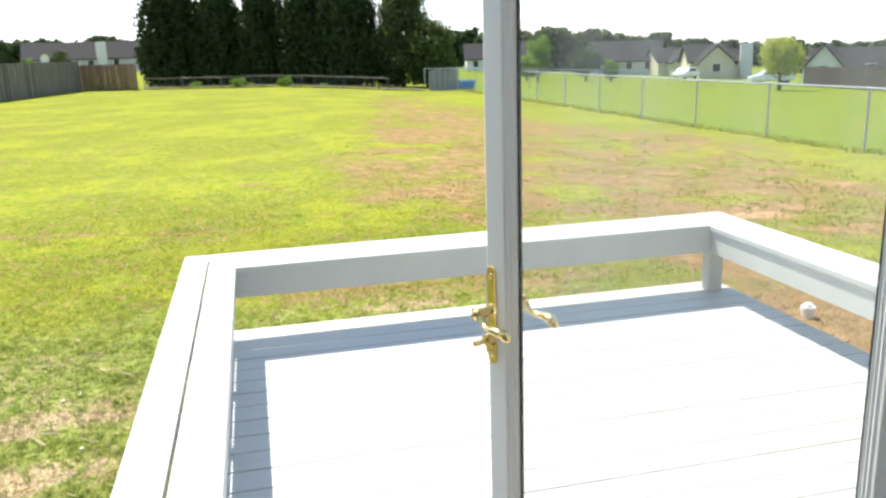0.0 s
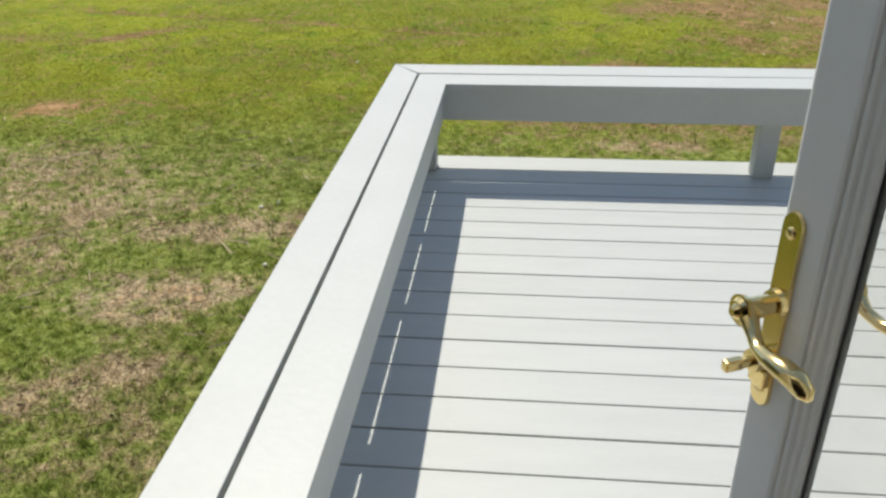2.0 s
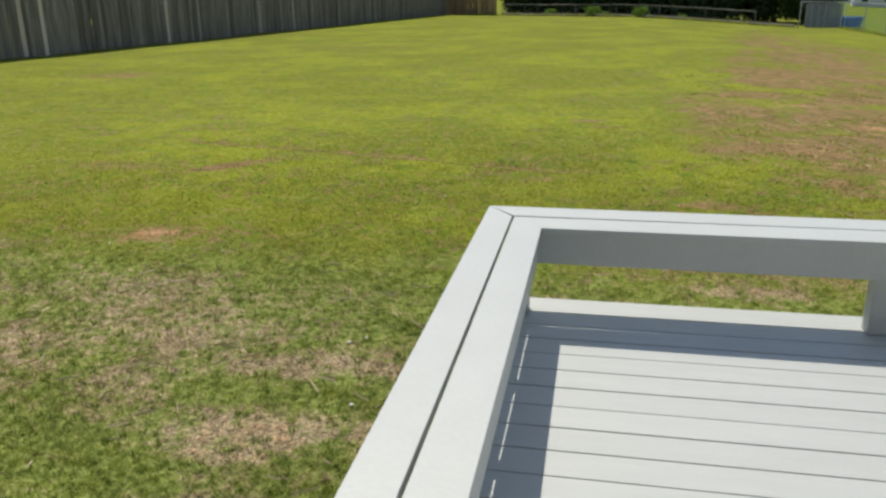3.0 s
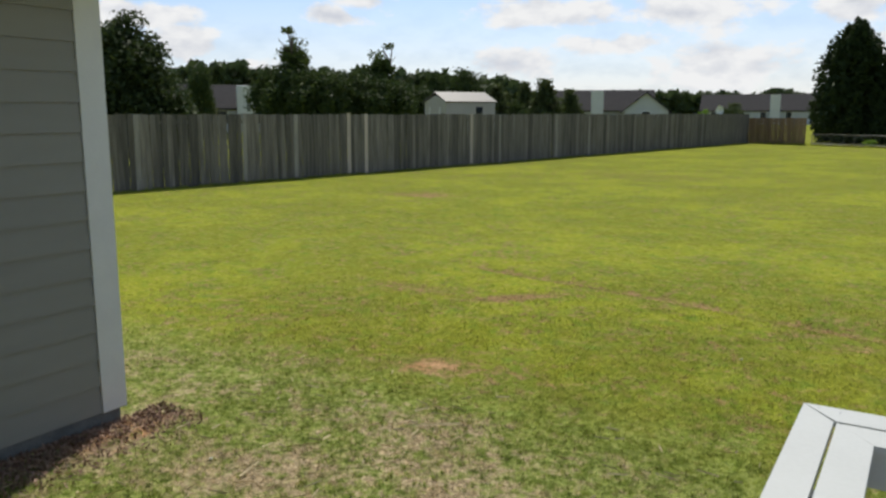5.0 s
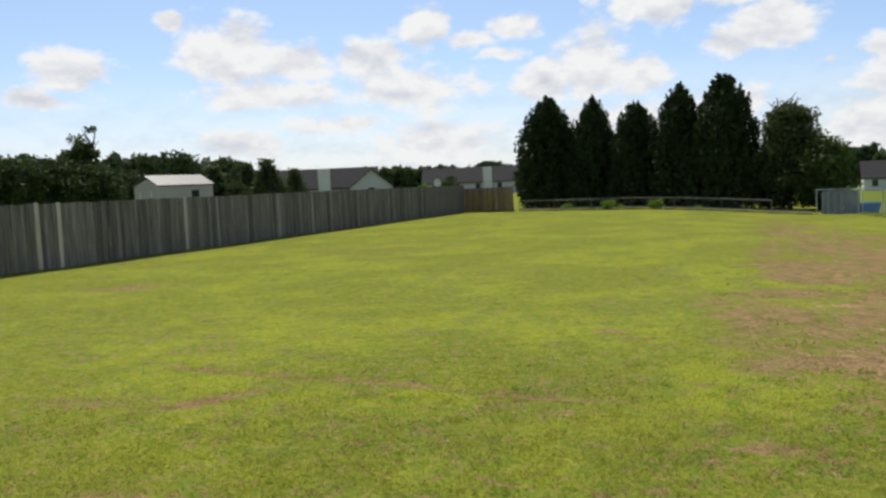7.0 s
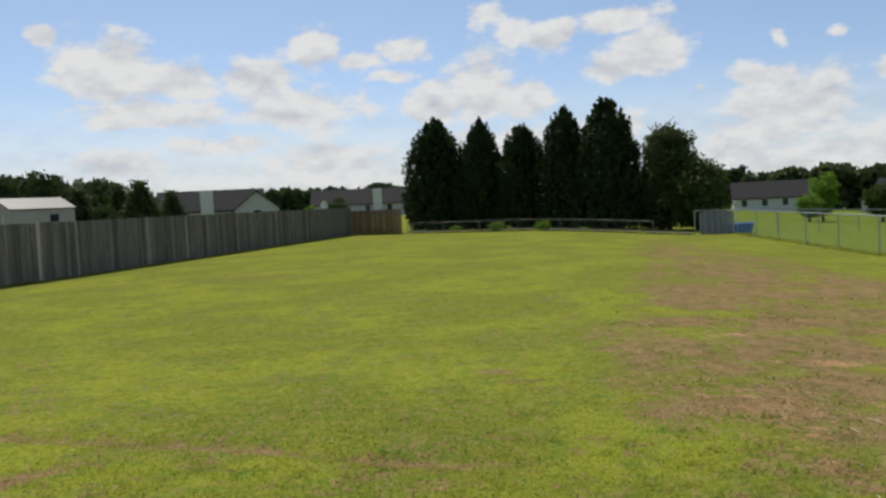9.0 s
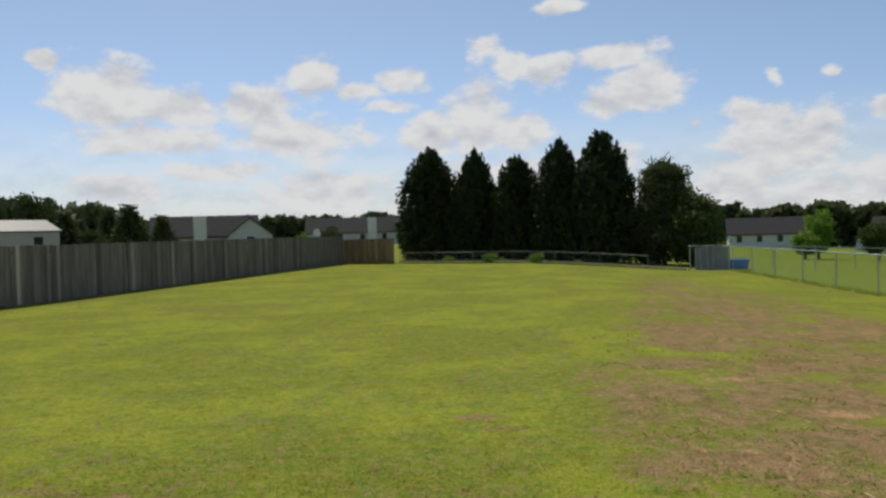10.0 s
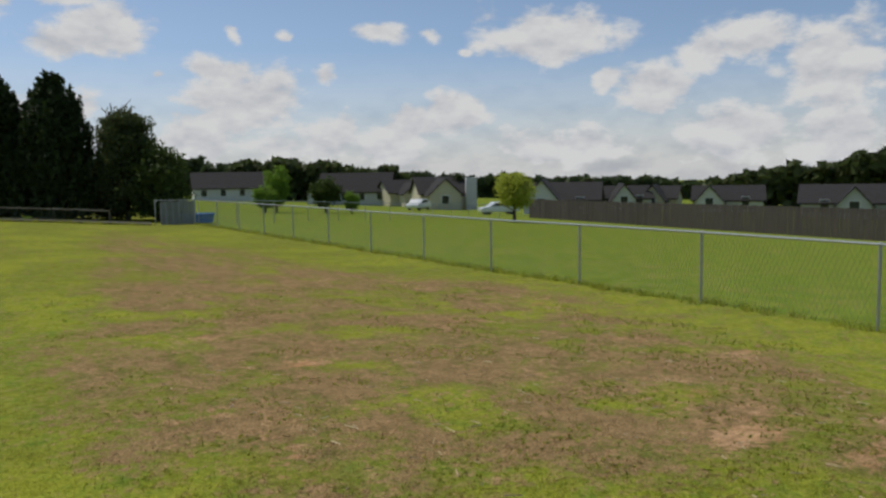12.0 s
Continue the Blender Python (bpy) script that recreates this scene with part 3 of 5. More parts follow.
def wear(x, y):
    """Straw and bare earth at a place, each about 0 to 1."""
    straw, earth = np.zeros_like(x), np.zeros_like(x)
    left = np.interp(y, [5, 6.5, 8, 12, 16, 20, 32, 42], [2.8, 2.3, 1.6, 1.5, 2.4, 2.9, 4.6, 5.8])
    right = np.interp(y, [5, 6.5, 8, 12, 16, 20, 32, 42], [5.0, 8.5, 9.3, 10.3, 10.9, 9.2, 8.2, 7.6])
    edge = 0.9 * (vnoise(x / 1.1, y / 1.1, 31) - 0.5) + 0.5 * (vnoise(x / 0.4, y / 0.4, 32) - 0.5)
    band = sstep(x + edge, left - 0.5, left + 0.8) * (1 - sstep(x + edge, right - 1.6, right + 0.5)) * sstep(y + edge, 5.6, 7.2) * (1 - 0.75 * sstep(y, 18, 40))
    clump = 0.55 * vnoise(x / 0.8, y / 0.8, 5) + 0.45 * vnoise(x / 0.28, y / 0.28, 33)
    straw += band * np.maximum(-0.36 + 1.6 * clump, 0.14)
    earth += 0.62 * band * (0.5 * vnoise(x / 0.7 + 9, y / 0.9, 6) + 0.5 * vnoise(x / 0.25, y / 0.25, 34))
    for sx, sy, rx, ry, turn, e, s in SPOTS:
        a = radians(turn)
        u = ((x - sx) * math.cos(a) + (y - sy) * math.sin(a)) / rx
        v = ((y - sy) * math.cos(a) - (x - sx) * math.sin(a)) / ry
        k = np.clip(1.4 - np.sqrt(u * u + v * v), 0, 1)
        straw, earth = np.maximum(straw, s * k), np.maximum(earth, e * k)
    rut = np.exp(-(((y - (7.98 - 0.23 * (x + 2.2)) - 0.05 * np.sin(x * 2.1)) / 0.10) ** 2)) * sstep(x, -5.2, -4.5) * (1 - sstep(x, -1.0, 1.0))
    straw = np.maximum(straw, 0.42 * rut)
    straw += 0.10 * (1 - sstep(y, 3, 7)) + 0.10 * (1 - sstep(y, 2.6, 4.2)) * (1 - sstep(x, 0, 2)) + 0.1 * vnoise(x / 2.5, y / 3.5, 8)
    for sx, sy, rx, ry in GREEN_SPOTS:
        k = np.clip(1.5 - np.sqrt(((x - sx) / rx) ** 2 + ((y - sy) / ry) ** 2), 0, 1)
        straw, earth = straw * (1 - k), earth * (1 - k)
    return straw, earth


def lines_axis(near0, near1, step, far0, far1):
    out = list(np.arange(near0, near1 + 1e-6, step))
    s, v = step, near1
    while v < far1:
        s *= 1.13
        v += s
        out.append(v)
    s, v = step, near0
    while v > far0:
        s *= 1.13
        v -= s
        out.insert(0, v)
    return np.array(out)


def build_ground():
    gx, gy = lines_axis(-6, 9, 0.1, -2500, 2500), lines_axis(0, 13, 0.1, -600, 3500)
    X, Y = np.meshgrid(gx, gy)
    x, y = X.ravel(), Y.ravel()
    z = land(x, y)
    nx, ny = len(gx), len(gy)
    i = (np.arange(ny - 1)[:, None] * nx + np.arange(nx - 1)[None, :]).ravel()
    s, e = wear(x, y)
    me = np_mesh("ground", np.c_[x, y, z], np.c_[i, i + 1, i + nx + 1, i + nx], LAWN, {"straw": s, "earth": e})
    me.polygons.foreach_set("use_smooth", [True] * len(me.polygons))
    tagged(new("ground", me), kind="structure", label="mown lawn with straw-coloured and bare sandy patches")


def build_grass():
    rng = np.random.default_rng(7)
    n0 = 1500000
    r = 0.9 + 13.5 * rng.uniform(0, 1, n0) ** 1.35
    a = rng.uniform(radians(-100), radians(100), n0)
    x, y = 0.3 + r * np.sin(a), 0.6 + r * np.cos(a) * 1.05
    ok = (y > 0.7) & (x < 11.2)
    x, y, r = x[ok], y[ok], r[ok]
    h = 0.016 * (1 - 0.45 * sstep(r, 6, 13))
    s, e = wear(x, y)
    clump = vnoise(x * 5, y * 5, 11) * 0.6 + vnoise(x * 14, y * 14, 12) * 0.4
    far = sstep(r, 4.5, 10.5)
    keep = (rng.uniform(0, 1, len(x)) < (1 - far) * np.clip(1.1 - 1.3 * e - 0.35 * s, 0.04, 1) * (0.6 + 0.7 * clump)) & ~((x > -0.42) & (x < 2.95) & (y < 3.52)) & ~((x < -4.1) & (y < 3.1))
    x, y, h, s, e, clump, r = (v[keep] for v in (x, y, h, s, e, clump, r))
    n = len(x)
    z = land(x, y)
    h = h * rng.uniform(0.5, 1.5, n) * (0.6 + 0.8 * clump)
    a, lean = rng.uniform(0, 2 * np.pi, n), rng.uniform(0.5, 2.2, n) * h
    w = 0.0034 * (h / 0.02) ** 0.7 * (1 + 0.16 * np.clip(r - 3.5, 0, 8))
    b = rng.uniform(0, 2 * np.pi, n)
    v = np.empty((n, 3, 3))
    v[:, 0] = np.c_[x - w * np.cos(a), y - w * np.sin(a), z - 0.004]
    v[:, 1] = np.c_[x + w * np.cos(a), y + w * np.sin(a), z - 0.004]
    v[:, 2] = np.c_[x + lean * np.cos(b), y + lean * np.sin(b), z + h]
    flip = np.cross(v[:, 1] - v[:, 0], v[:, 2] - v[:, 0])[:, 2] < 0
    v[flip, 0], v[flip, 1] = v[flip, 1].copy(), v[flip, 0].copy()
    me = np_mesh("grass", v.reshape(-1, 3), np.arange(3 * n).reshape(n, 3), BLADE, {"straw": np.repeat(s, 3), "earth": np.repeat(e * 0.5, 3)})
    up = np.c_[rng.normal(0, 0.25, n), rng.normal(0, 0.25, n), np.ones(n)]
    me.normals_split_custom_set_from_vertices(np.repeat(up / np.linalg.norm(up, axis=1)[:, None], 3, axis=0))
    tagged(new("grass", me), kind="stuff", label="short mown grass blades, patchy green and straw", category="grass")


def build_tufts():
    """Taller coarse tufts: along the fences, by the deck and here and there in the worn ground."""
    rng = np.random.default_rng(17)
    cx, cy, ch = [], [], []

    def put(xs, ys, h):
        cx.append(xs), cy.append(ys), ch.append(np.full(len(xs), h))

    wx, wy = rng.uniform(1.4, 9.8, 12000), 5.3 + 11.5 * rng.uniform(0, 1, 12000) ** 1.3
    thick = 0.6 * vnoise(wx / 0.7, wy / 0.7, 41) + 0.4 * vnoise(wx / 0.22, wy / 0.22, 42) > 0.62
    put(wx[thick], wy[thick], 0.020)
    put(rng.uniform(-4, -0.45, 900), rng.uniform(1.4, 4.4, 900), 0.026)
    put(rng.uniform(-0.4, 3.5, 300), rng.uniform(3.55, 5.0, 300), 0.028)
    ys = rng.uniform(4, 53, 1100)
    put(-16.8 + (ys - 10) * 0.155 + rng.uniform(0.02, 0.25, 1100), ys, 0.06)
    put(11.45 + rng.normal(0, 0.09, 700), rng.uniform(6, 43, 700), 0.11)
    t = rng.uniform(0, 1, 500)
    put(-9.8 + 19.2 * t, 53.2 - 10.2 * t + rng.normal(0, 0.15, 500), 0.14)
    x, y, h = map(np.concatenate, (cx, cy, ch))
    keep = ~((x > -0.42) & (x < 2.95) & (y < 3.52))
    x, y, h = x[keep], y[keep], h[keep]
    k = 14
    x, y, h = np.repeat(x, k), np.repeat(y, k), np.repeat(h, k) * rng.uniform(0.5, 1.4, len(x) * k)
    n = len(x)
    x, y = x + rng.normal(0, 0.35, n) * h, y + rng.normal(0, 0.35, n) * h
    z, a, b = land(x, y), rng.uniform(0, 6.28, n), rng.uniform(0, 6.28, n)
    w, lean = 0.0025 + 0.035 * h, rng.uniform(0.2, 0.9, n) * h
    v = np.empty((n, 3, 3))
    v[:, 0] = np.c_[x - w * np.cos(a), y - w * np.sin(a), z - 0.004]
    v[:, 1] = np.c_[x + w * np.cos(a), y + w * np.sin(a), z - 0.004]
    v[:, 2] = np.c_[x + lean * np.cos(b), y + lean * np.sin(b), z + h]
    flip = np.cross(v[:, 1] - v[:, 0], v[:, 2] - v[:, 0])[:, 2] < 0
    v[flip, 0], v[flip, 1] = v[flip, 1].copy(), v[flip, 0].copy()
    zero = np.zeros(3 * n)
    me = np_mesh("grass_tufts", v.reshape(-1, 3), np.arange(3 * n).reshape(n, 3), BLADE, {"straw": zero, "earth": zero})
    up = np.c_[rng.normal(0, 0.5, n), rng.normal(0, 0.5, n), np.ones(n)]
    me.normals_split_custom_set_from_vertices(np.repeat(up / np.linalg.norm(up, axis=1)[:, None], 3, axis=0))
    tagged(new("grass_tufts", me), kind="stuff", label="coarser grass tufts along the fences and in worn ground", category="grass")
    # dry stems and leaf litter lying on the lawn
    n = 700
    x, y = np.r_[rng.uniform(-4, -0.5, 350), rng.uniform(2, 8.5, 350)], np.r_[rng.uniform(1.4, 4.6, 350), rng.uniform(5.3, 11, 350)]
    z = land(x, y) + 0.022
    a, ln, w = rng.uniform(0, 6.28, n), rng.uniform(0.015, 0.06, n), rng.uniform(0.001, 0.003, n)
    ln[:7], w[:7] = rng.uniform(0.08, 0.14, 7), 0.003
    c, q = np.cos(a), np.sin(a)
    v = np.empty((n, 4, 3))
    for i, (u, t) in enumerate(((-1, -1), (1, -1), (1, 1), (-1, 1))):
        v[:, i] = np.c_[x + u * ln * c - t * w * q, y + u * ln * q + t * w * c, z + 0.006 * u * (i % 2)]
    tagged(new("dry_stems", np_mesh("dry_stems", v.reshape(-1, 3), np.arange(4 * n).reshape(n, 4), DRYSTEM)), kind="stuff", label="dry straw-coloured stems lying on the lawn", category="dry grass")


build_ground()
build_grass()
build_tufts()

# ---- deck ----
PITCH, GAP = 0.145, 0.0058
DX0, DX1, WALL_Y, DY1 = -0.34, 2.86, -0.33, 3.48


def build_deck():
    deck = empty("deck", label="low wooden deck painted pale grey, boards across", category="deck")
    mesh = None
    y = 3.305
    k = 0
    while y - PITCH > WALL_Y - 0.01:
        if mesh is None:
            bm = box_bm(bmesh.new(), DX0, -(PITCH - GAP) / 2, -0.028, DX1, (PITCH - GAP) / 2, 0, bevel=0.0025)
            ob = part("board", bm, DECK_PAINT, deck)
            mesh = ob.data
        else:
            ob = new("board", mesh)
            ob.parent = deck
        ob.location = (0, y - PITCH / 2, 0.0006 * math.sin(k * 2.3))
        y -= PITCH
        k += 1
    box_part("border_board", (DX0, 3.31, -0.028, DX1, DY1, 0.0), DECK_PAINT, deck, bevel=0.003)
    for name, dims in (("rim_joist", (DX0 + 0.02, DY1 - 0.06, -0.235, DX1 - 0.02, DY1 - 0.022, -0.03)), ("rim_joist", (DX0 + 0.02, WALL_Y + 0.02, -0.235, DX0 + 0.058, DY1 - 0.062, -0.03)), ("rim_joist", (DX1 - 0.058, WALL_Y + 0.02, -0.32, DX1 - 0.02, DY1 - 0.062, -0.03))):
        box_part(name, dims, DECK_PAINT, deck, bevel=0.003)
    for i in range(6):
        x = DX0 + 0.4 + i * 0.48
        box_part("joist", (x, WALL_Y + 0.02, -0.17, x + 0.038, DY1 - 0.065, -0.031), BROWNWOOD, deck)


CAP, TH = 0.435, 0.028


def poly_bm(pts, z0, z1, bevel=0.0018):
    bm = bmesh.new()
    lo, hi = [bm.verts.new((x, y, z0)) for x, y in pts], [bm.verts.new((x, y, z1)) for x, y in pts]
    n = len(pts)
    bm.faces.new(lo[::-1])
    bm.faces.new(hi)
    for i in range(n):
        bm.faces.new((lo[i], lo[(i + 1) % n], hi[(i + 1) % n], hi[i]))
    bmesh.ops.recalc_face_normals(bm, faces=bm.faces)
    if bevel:
        bmesh.ops.bevel(bm, geom=list(bm.edges), offset=bevel, segments=2, affect="EDGES", profile=0.5)
    return bm


BX0, BX1, BX2, BX3 = -0.385, -0.11, 2.63, 2.905
BY0, BY1 = 3.205, 3.545


def build_bench():
    """The low perimeter bench: two boards side by side on a skirt and square posts."""
    bench = empty("deck_bench", label="pale grey painted bench rail round the deck with a two-board top", category="bench")
    ml, mr, mf = -0.252, 2.768, (BY0 + BY1) / 2 + 0.005
    g = 0.0055
    top = lambda pts: part("top_board", poly_bm(pts, CAP - TH, CAP), BENCH_PAINT, bench)
    ys = WALL_Y + 0.02
    top([(BX0, ys), (ml - g, ys), (ml - g, mf), (BX0, BY1)])
    top([(ml + g, ys), (BX1, ys), (BX1, BY0), (ml + g, mf)])
    top([(BX3, ys), (BX3, BY1), (mr + g, mf), (mr + g, ys)])
    top([(mr - g, ys), (mr - g, mf), (BX2, BY0), (BX2, ys)])
    top([(BX0 + 0.001, BY1 + 0.001), (ml, mf + 0.0105), (mr, mf + 0.0015), (BX3, BY1 + 0.001)])
    top([(ml + g, mf - 0.008), (BX1 + 0.001, BY0), (BX2, BY0), (mr - g, mf - 0.0015)])
    z0, z1 = CAP - TH - 0.14, CAP - TH - 0.001
    skirt = lambda *d: box_part("skirt_board", d, BENCH_PAINT, bench, bevel=0.003)
    skirt(BX1 - 0.05, BY0 + 0.014, z0, BX2 + 0.05, BY0 + 0.052, z1)
    skirt(BX1 - 0.052, ys, z0, BX1 - 0.014, BY0 + 0.013, z1)
    skirt(BX2 + 0.014, ys, z0, BX2 + 0.052, BY0 + 0.013, z1)
    for y in (0.1, 0.8, 1.507, 2.21, 2.766):
        for x0, x1 in ((BX0 + 0.06, BX1 - 0.053), (BX2 + 0.053, BX3 - 0.06)):
            box_part("cross_brace", (x0, y - 0.03, z1 - 0.09, x1, y + 0.03, z1 - 0.001), BENCH_PAINT, bench)
    for x in (0.62, 1.32, 2.0):
        box_part("cross_brace", (x - 0.03, BY0 + 0.053, z1 - 0.09, x + 0.03, BY1 - 0.061, z1 - 0.001), BENCH_PAINT, bench)
    post = lambda x, y: box_part("post", (x - 0.044, y - 0.044, 0.0005, x + 0.044, y + 0.044, CAP - TH - 0.002), BENCH_PAINT, bench, bevel=0.004)
    for x, y in ((1.325, 3.31), (BX2 + 0.1, 3.31), (BX1 - 0.1, 3.31), (BX1 - 0.1, -0.1), (BX2 + 0.1, 1.5), (BX2 + 0.1, -0.1)):
        post(x, y)
    # screw heads at the corner
    for x, y in ((BX0 + 0.06, BY1 - 0.035), (BX0 + 0.14, BY1 - 0.05)):
        bm = bmesh.new()
        bmesh.ops.create_cone(bm, cap_ends=True, segments=10, radius1=0.005, radius2=0.004, depth=0.002, matrix=Matrix.Translation((x, y, CAP + 0.0005)))
        part("screw", bm, GALV, bench)


build_deck()
build_bench()

# ---- house ----
WX, WY1, EAVE = -4.12, 3.03, 2.42
HIDDEN = -12.0


def lap(length, expo=0.165):
    """One lap of siding along +y, its face at +x."""
    bm = bmesh.new()
    prof = [(0.0, 0.0), (0.024, 0.0), (0.009, expo + 0.012), (0.0, expo + 0.012)]
    a, b = [bm.verts.new((x, 0, z)) for x, z in prof], [bm.verts.new((x, length, z)) for x, z in prof]
    bm.faces.new(a)
    bm.faces.new(b[::-1])
    for i in range(4):
        bm.faces.new((a[i], b[i], b[(i + 1) % 4], a[(i + 1) % 4]))
    bmesh.ops.recalc_face_normals(bm, faces=bm.faces)
    return bm


def build_house():
    base = -0.15
    wall = box_part("wall_wing", (WX - 0.15, WALL_Y, base, WX, WY1, EAVE + 0.02), SIDING, kind="structure")
    box_part("foundation", (WX - 0.3, WALL_Y - 3, -0.9, WX - 0.004, WY1 - 0.004, base), FOUNDATION, kind="structure")
    end = box_part("wall_wing_end", (HIDDEN, WY1 - 0.15, base, WX - 0.151, WY1, EAVE + 0.02), SIDING, kind="structure")
    box_part("foundation_end", (HIDDEN, WY1 - 0.3, -0.9, WX - 0.301, WY1 - 0.004, base), FOUNDATION, kind="structure")
    bx = part("siding_board", lap(WY1 - 0.14 - WALL_Y), SIDING, wall)
    n = int((EAVE - base) / 0.165)
    bx.location = (WX, WALL_Y, base)
    for k in range(1, n):
        ob = new("siding_board", bx.data)
        ob.parent, ob.location = wall, (WX, WALL_Y, base + 0.165 * k)
    ex = part("siding_board", lap(WX - 0.09 - HIDDEN), SIDING, end)
    for k in range(n):
        ob = ex if k == 0 else new("siding_board", ex.data)
        ob.parent = end
        ob.matrix_local = pose(WX - 0.09, WY1, base + 0.165 * k, 0, 0, 90)
    box_part("corner_trim", (WX + 0.001, WY1 - 0.139, base - 0.005, WX + 0.026, WY1 + 0.026, EAVE), TRIM, wall, bevel=0.002)
    box_part("corner_trim", (WX - 0.089, WY1 + 0.001, base - 0.005, WX, WY1 + 0.0255, EAVE), TRIM, end, bevel=0.002)
    # the door wall
    ox0, ox1, oz = -0.33, 0.775, 2.08
    back = [("wall_south", (WX, WALL_Y - 0.15, -0.6, ox0, WALL_Y - 0.001, 2.6)), ("wall_south_east", (ox1, WALL_Y - 0.15, -0.6, 8.0, WALL_Y - 0.001, 2.6)), ("wall_south_head", (ox0, WALL_Y - 0.15, oz, ox1, WALL_Y - 0.001, 2.6))]
    obs = [box_part(nm, d, SIDING, kind="structure") for nm, d in back]
    for wall_ob, x0, x1, zlo in ((obs[0], WX + 0.03, ox0 - 0.09, 0.02), (obs[1], ox1 + 0.09, 8.0, 0.02)):
        s = part("siding_board", lap(x1 - x0), SIDING, wall_ob)
        for k in range(14):
            ob = s if k == 0 else new("siding_board", s.data)
            ob.parent = wall_ob
            ob.matrix_local = pose(x1, WALL_Y, zlo + 0.165 * k, 0, 0, 90)
    frame_ob = empty("door_frame", label="white painted exterior door frame", kind="structure")
    box_part("jamb", (ox0 - 0.085, WALL_Y, 0.001, ox0 + 0.02, WALL_Y + 0.028, oz + 0.08), TRIM, frame_ob, bevel=0.002)
    box_part("jamb", (ox1 - 0.01, WALL_Y, 0.001, ox1 + 0.085, WALL_Y + 0.028, oz + 0.08), TRIM, frame_ob, bevel=0.002)
    box_part("head", (ox0 + 0.021, WALL_Y, oz - 0.02, ox1 - 0.011, WALL_Y + 0.028, oz + 0.08), TRIM, frame_ob, bevel=0.002)
    box_part("threshold", (ox0, WALL_Y - 0.17, -0.02, ox1, WALL_Y - 0.002, 0.012), GALV, frame_ob, bevel=0.003)
    # the room behind the door
    fl = -0.001
    box_part("floor", (WX, -5.0, -0.3, 5.0, WALL_Y - 0.171, fl), FLOORWOOD, kind="structure")
    box_part("ceiling", (WX, -5.0, 2.45, 5.0, WALL_Y - 0.152, 2.6), PLASTER, kind="structure")
    box_part("wall_room_west", (WX - 0.15, -5.0, fl, WX - 0.001, WALL_Y - 0.16, 2.6), PLASTER, kind="structure")
    box_part("wall_room_east", (5.001, -5.0, fl, 5.15, WALL_Y - 0.152, 2.6), PLASTER, kind="structure")
    box_part("wall_room_back", (WX - 0.15, -5.15, -0.3, 5.15, -5.001, 2.6), PLASTER, kind="structure")
    # eaves and roof
    roof = empty("roof", label="house roof with white boxed eaves", kind="structure")
    ex1, ey1 = -3.28, 3.34
    box_part("soffit", (WX - 0.14, WALL_Y, EAVE + 0.021, ex1, ey1, EAVE + 0.04), TRIM, roof)
    box_part("eave_return", (-4.06, ey1 - 0.02, EAVE - 0.02, ex1 + 0.001, ey1 + 0.02, EAVE + 0.16), TRIM, roof, bevel=0.003)
    box_part("fascia", (ex1 + 0.002, WALL_Y, EAVE - 0.02, ex1 + 0.022, ey1 + 0.02, EAVE + 0.16), TRIM, roof, bevel=0.003)
    bm = bmesh.new()
    s = 0.16
    pts = [(-4.061, EAVE + 0.021), (HIDDEN, EAVE + 0.021 + s * (-4.061 - HIDDEN)), (HIDDEN, EAVE + 0.2 + s * (-4.061 - HIDDEN)), (-4.061, EAVE + 0.2)]
    a, b = [bm.verts.new((x, WY1 - 0.15, z)) for x, z in pts], [bm.verts.new((x, ey1 + 0.02, z)) for x, z in pts]
    bm.faces.new(a), bm.faces.new(b[::-1])
    for i in range(4):
        bm.faces.new((a[i], b[i], b[(i + 1) % 4], a[(i + 1) % 4]))
    bmesh.ops.recalc_face_normals(bm, faces=bm.faces)
    part("rake_board", bm, TRIM, roof)
    bm = bmesh.new()
    zr = EAVE + 0.2
    rows = [(ex1 - -0.05, zr - 0.03), (-7.7, zr + 1.4), (HIDDEN - 0.3, zr - 0.03)]
    for y in (-5.2, ey1 + 0.05):
        for x, z in rows:
            bm.verts.new((x, y, z)), bm.verts.new((x, y, z + 0.05))
    bm.verts.ensure_lookup_table()
    v = bm.verts
    for i in (0, 2):
        bm.faces.new((v[i], v[i + 2], v[i + 8], v[i + 6]))
        bm.faces.new((v[i + 1], v[i + 7], v[i + 9], v[i + 3]))
        bm.faces.new((v[i], v[i + 1], v[i + 3], v[i + 2]))
        bm.faces.new((v[i + 6], v[i + 8], v[i + 9], v[i + 7]))
    bm.faces.new((v[0], v[6], v[7], v[1])), bm.faces.new((v[4], v[5], v[11], v[10]))
    bmesh.ops.recalc_face_normals(bm, faces=bm.faces)
    part("shingle_slope", bm, SHINGLE, roof)
    box_part("main_roof", (WX + 1.0, -5.3, 2.62, 8.3, WALL_Y + 0.02, 2.72), SHINGLE, roof)


build_house()

# ---- storm door ----
HINGE, OPEN, DW, DH = (0.719, -0.292), 67.5, 0.73, 2.02


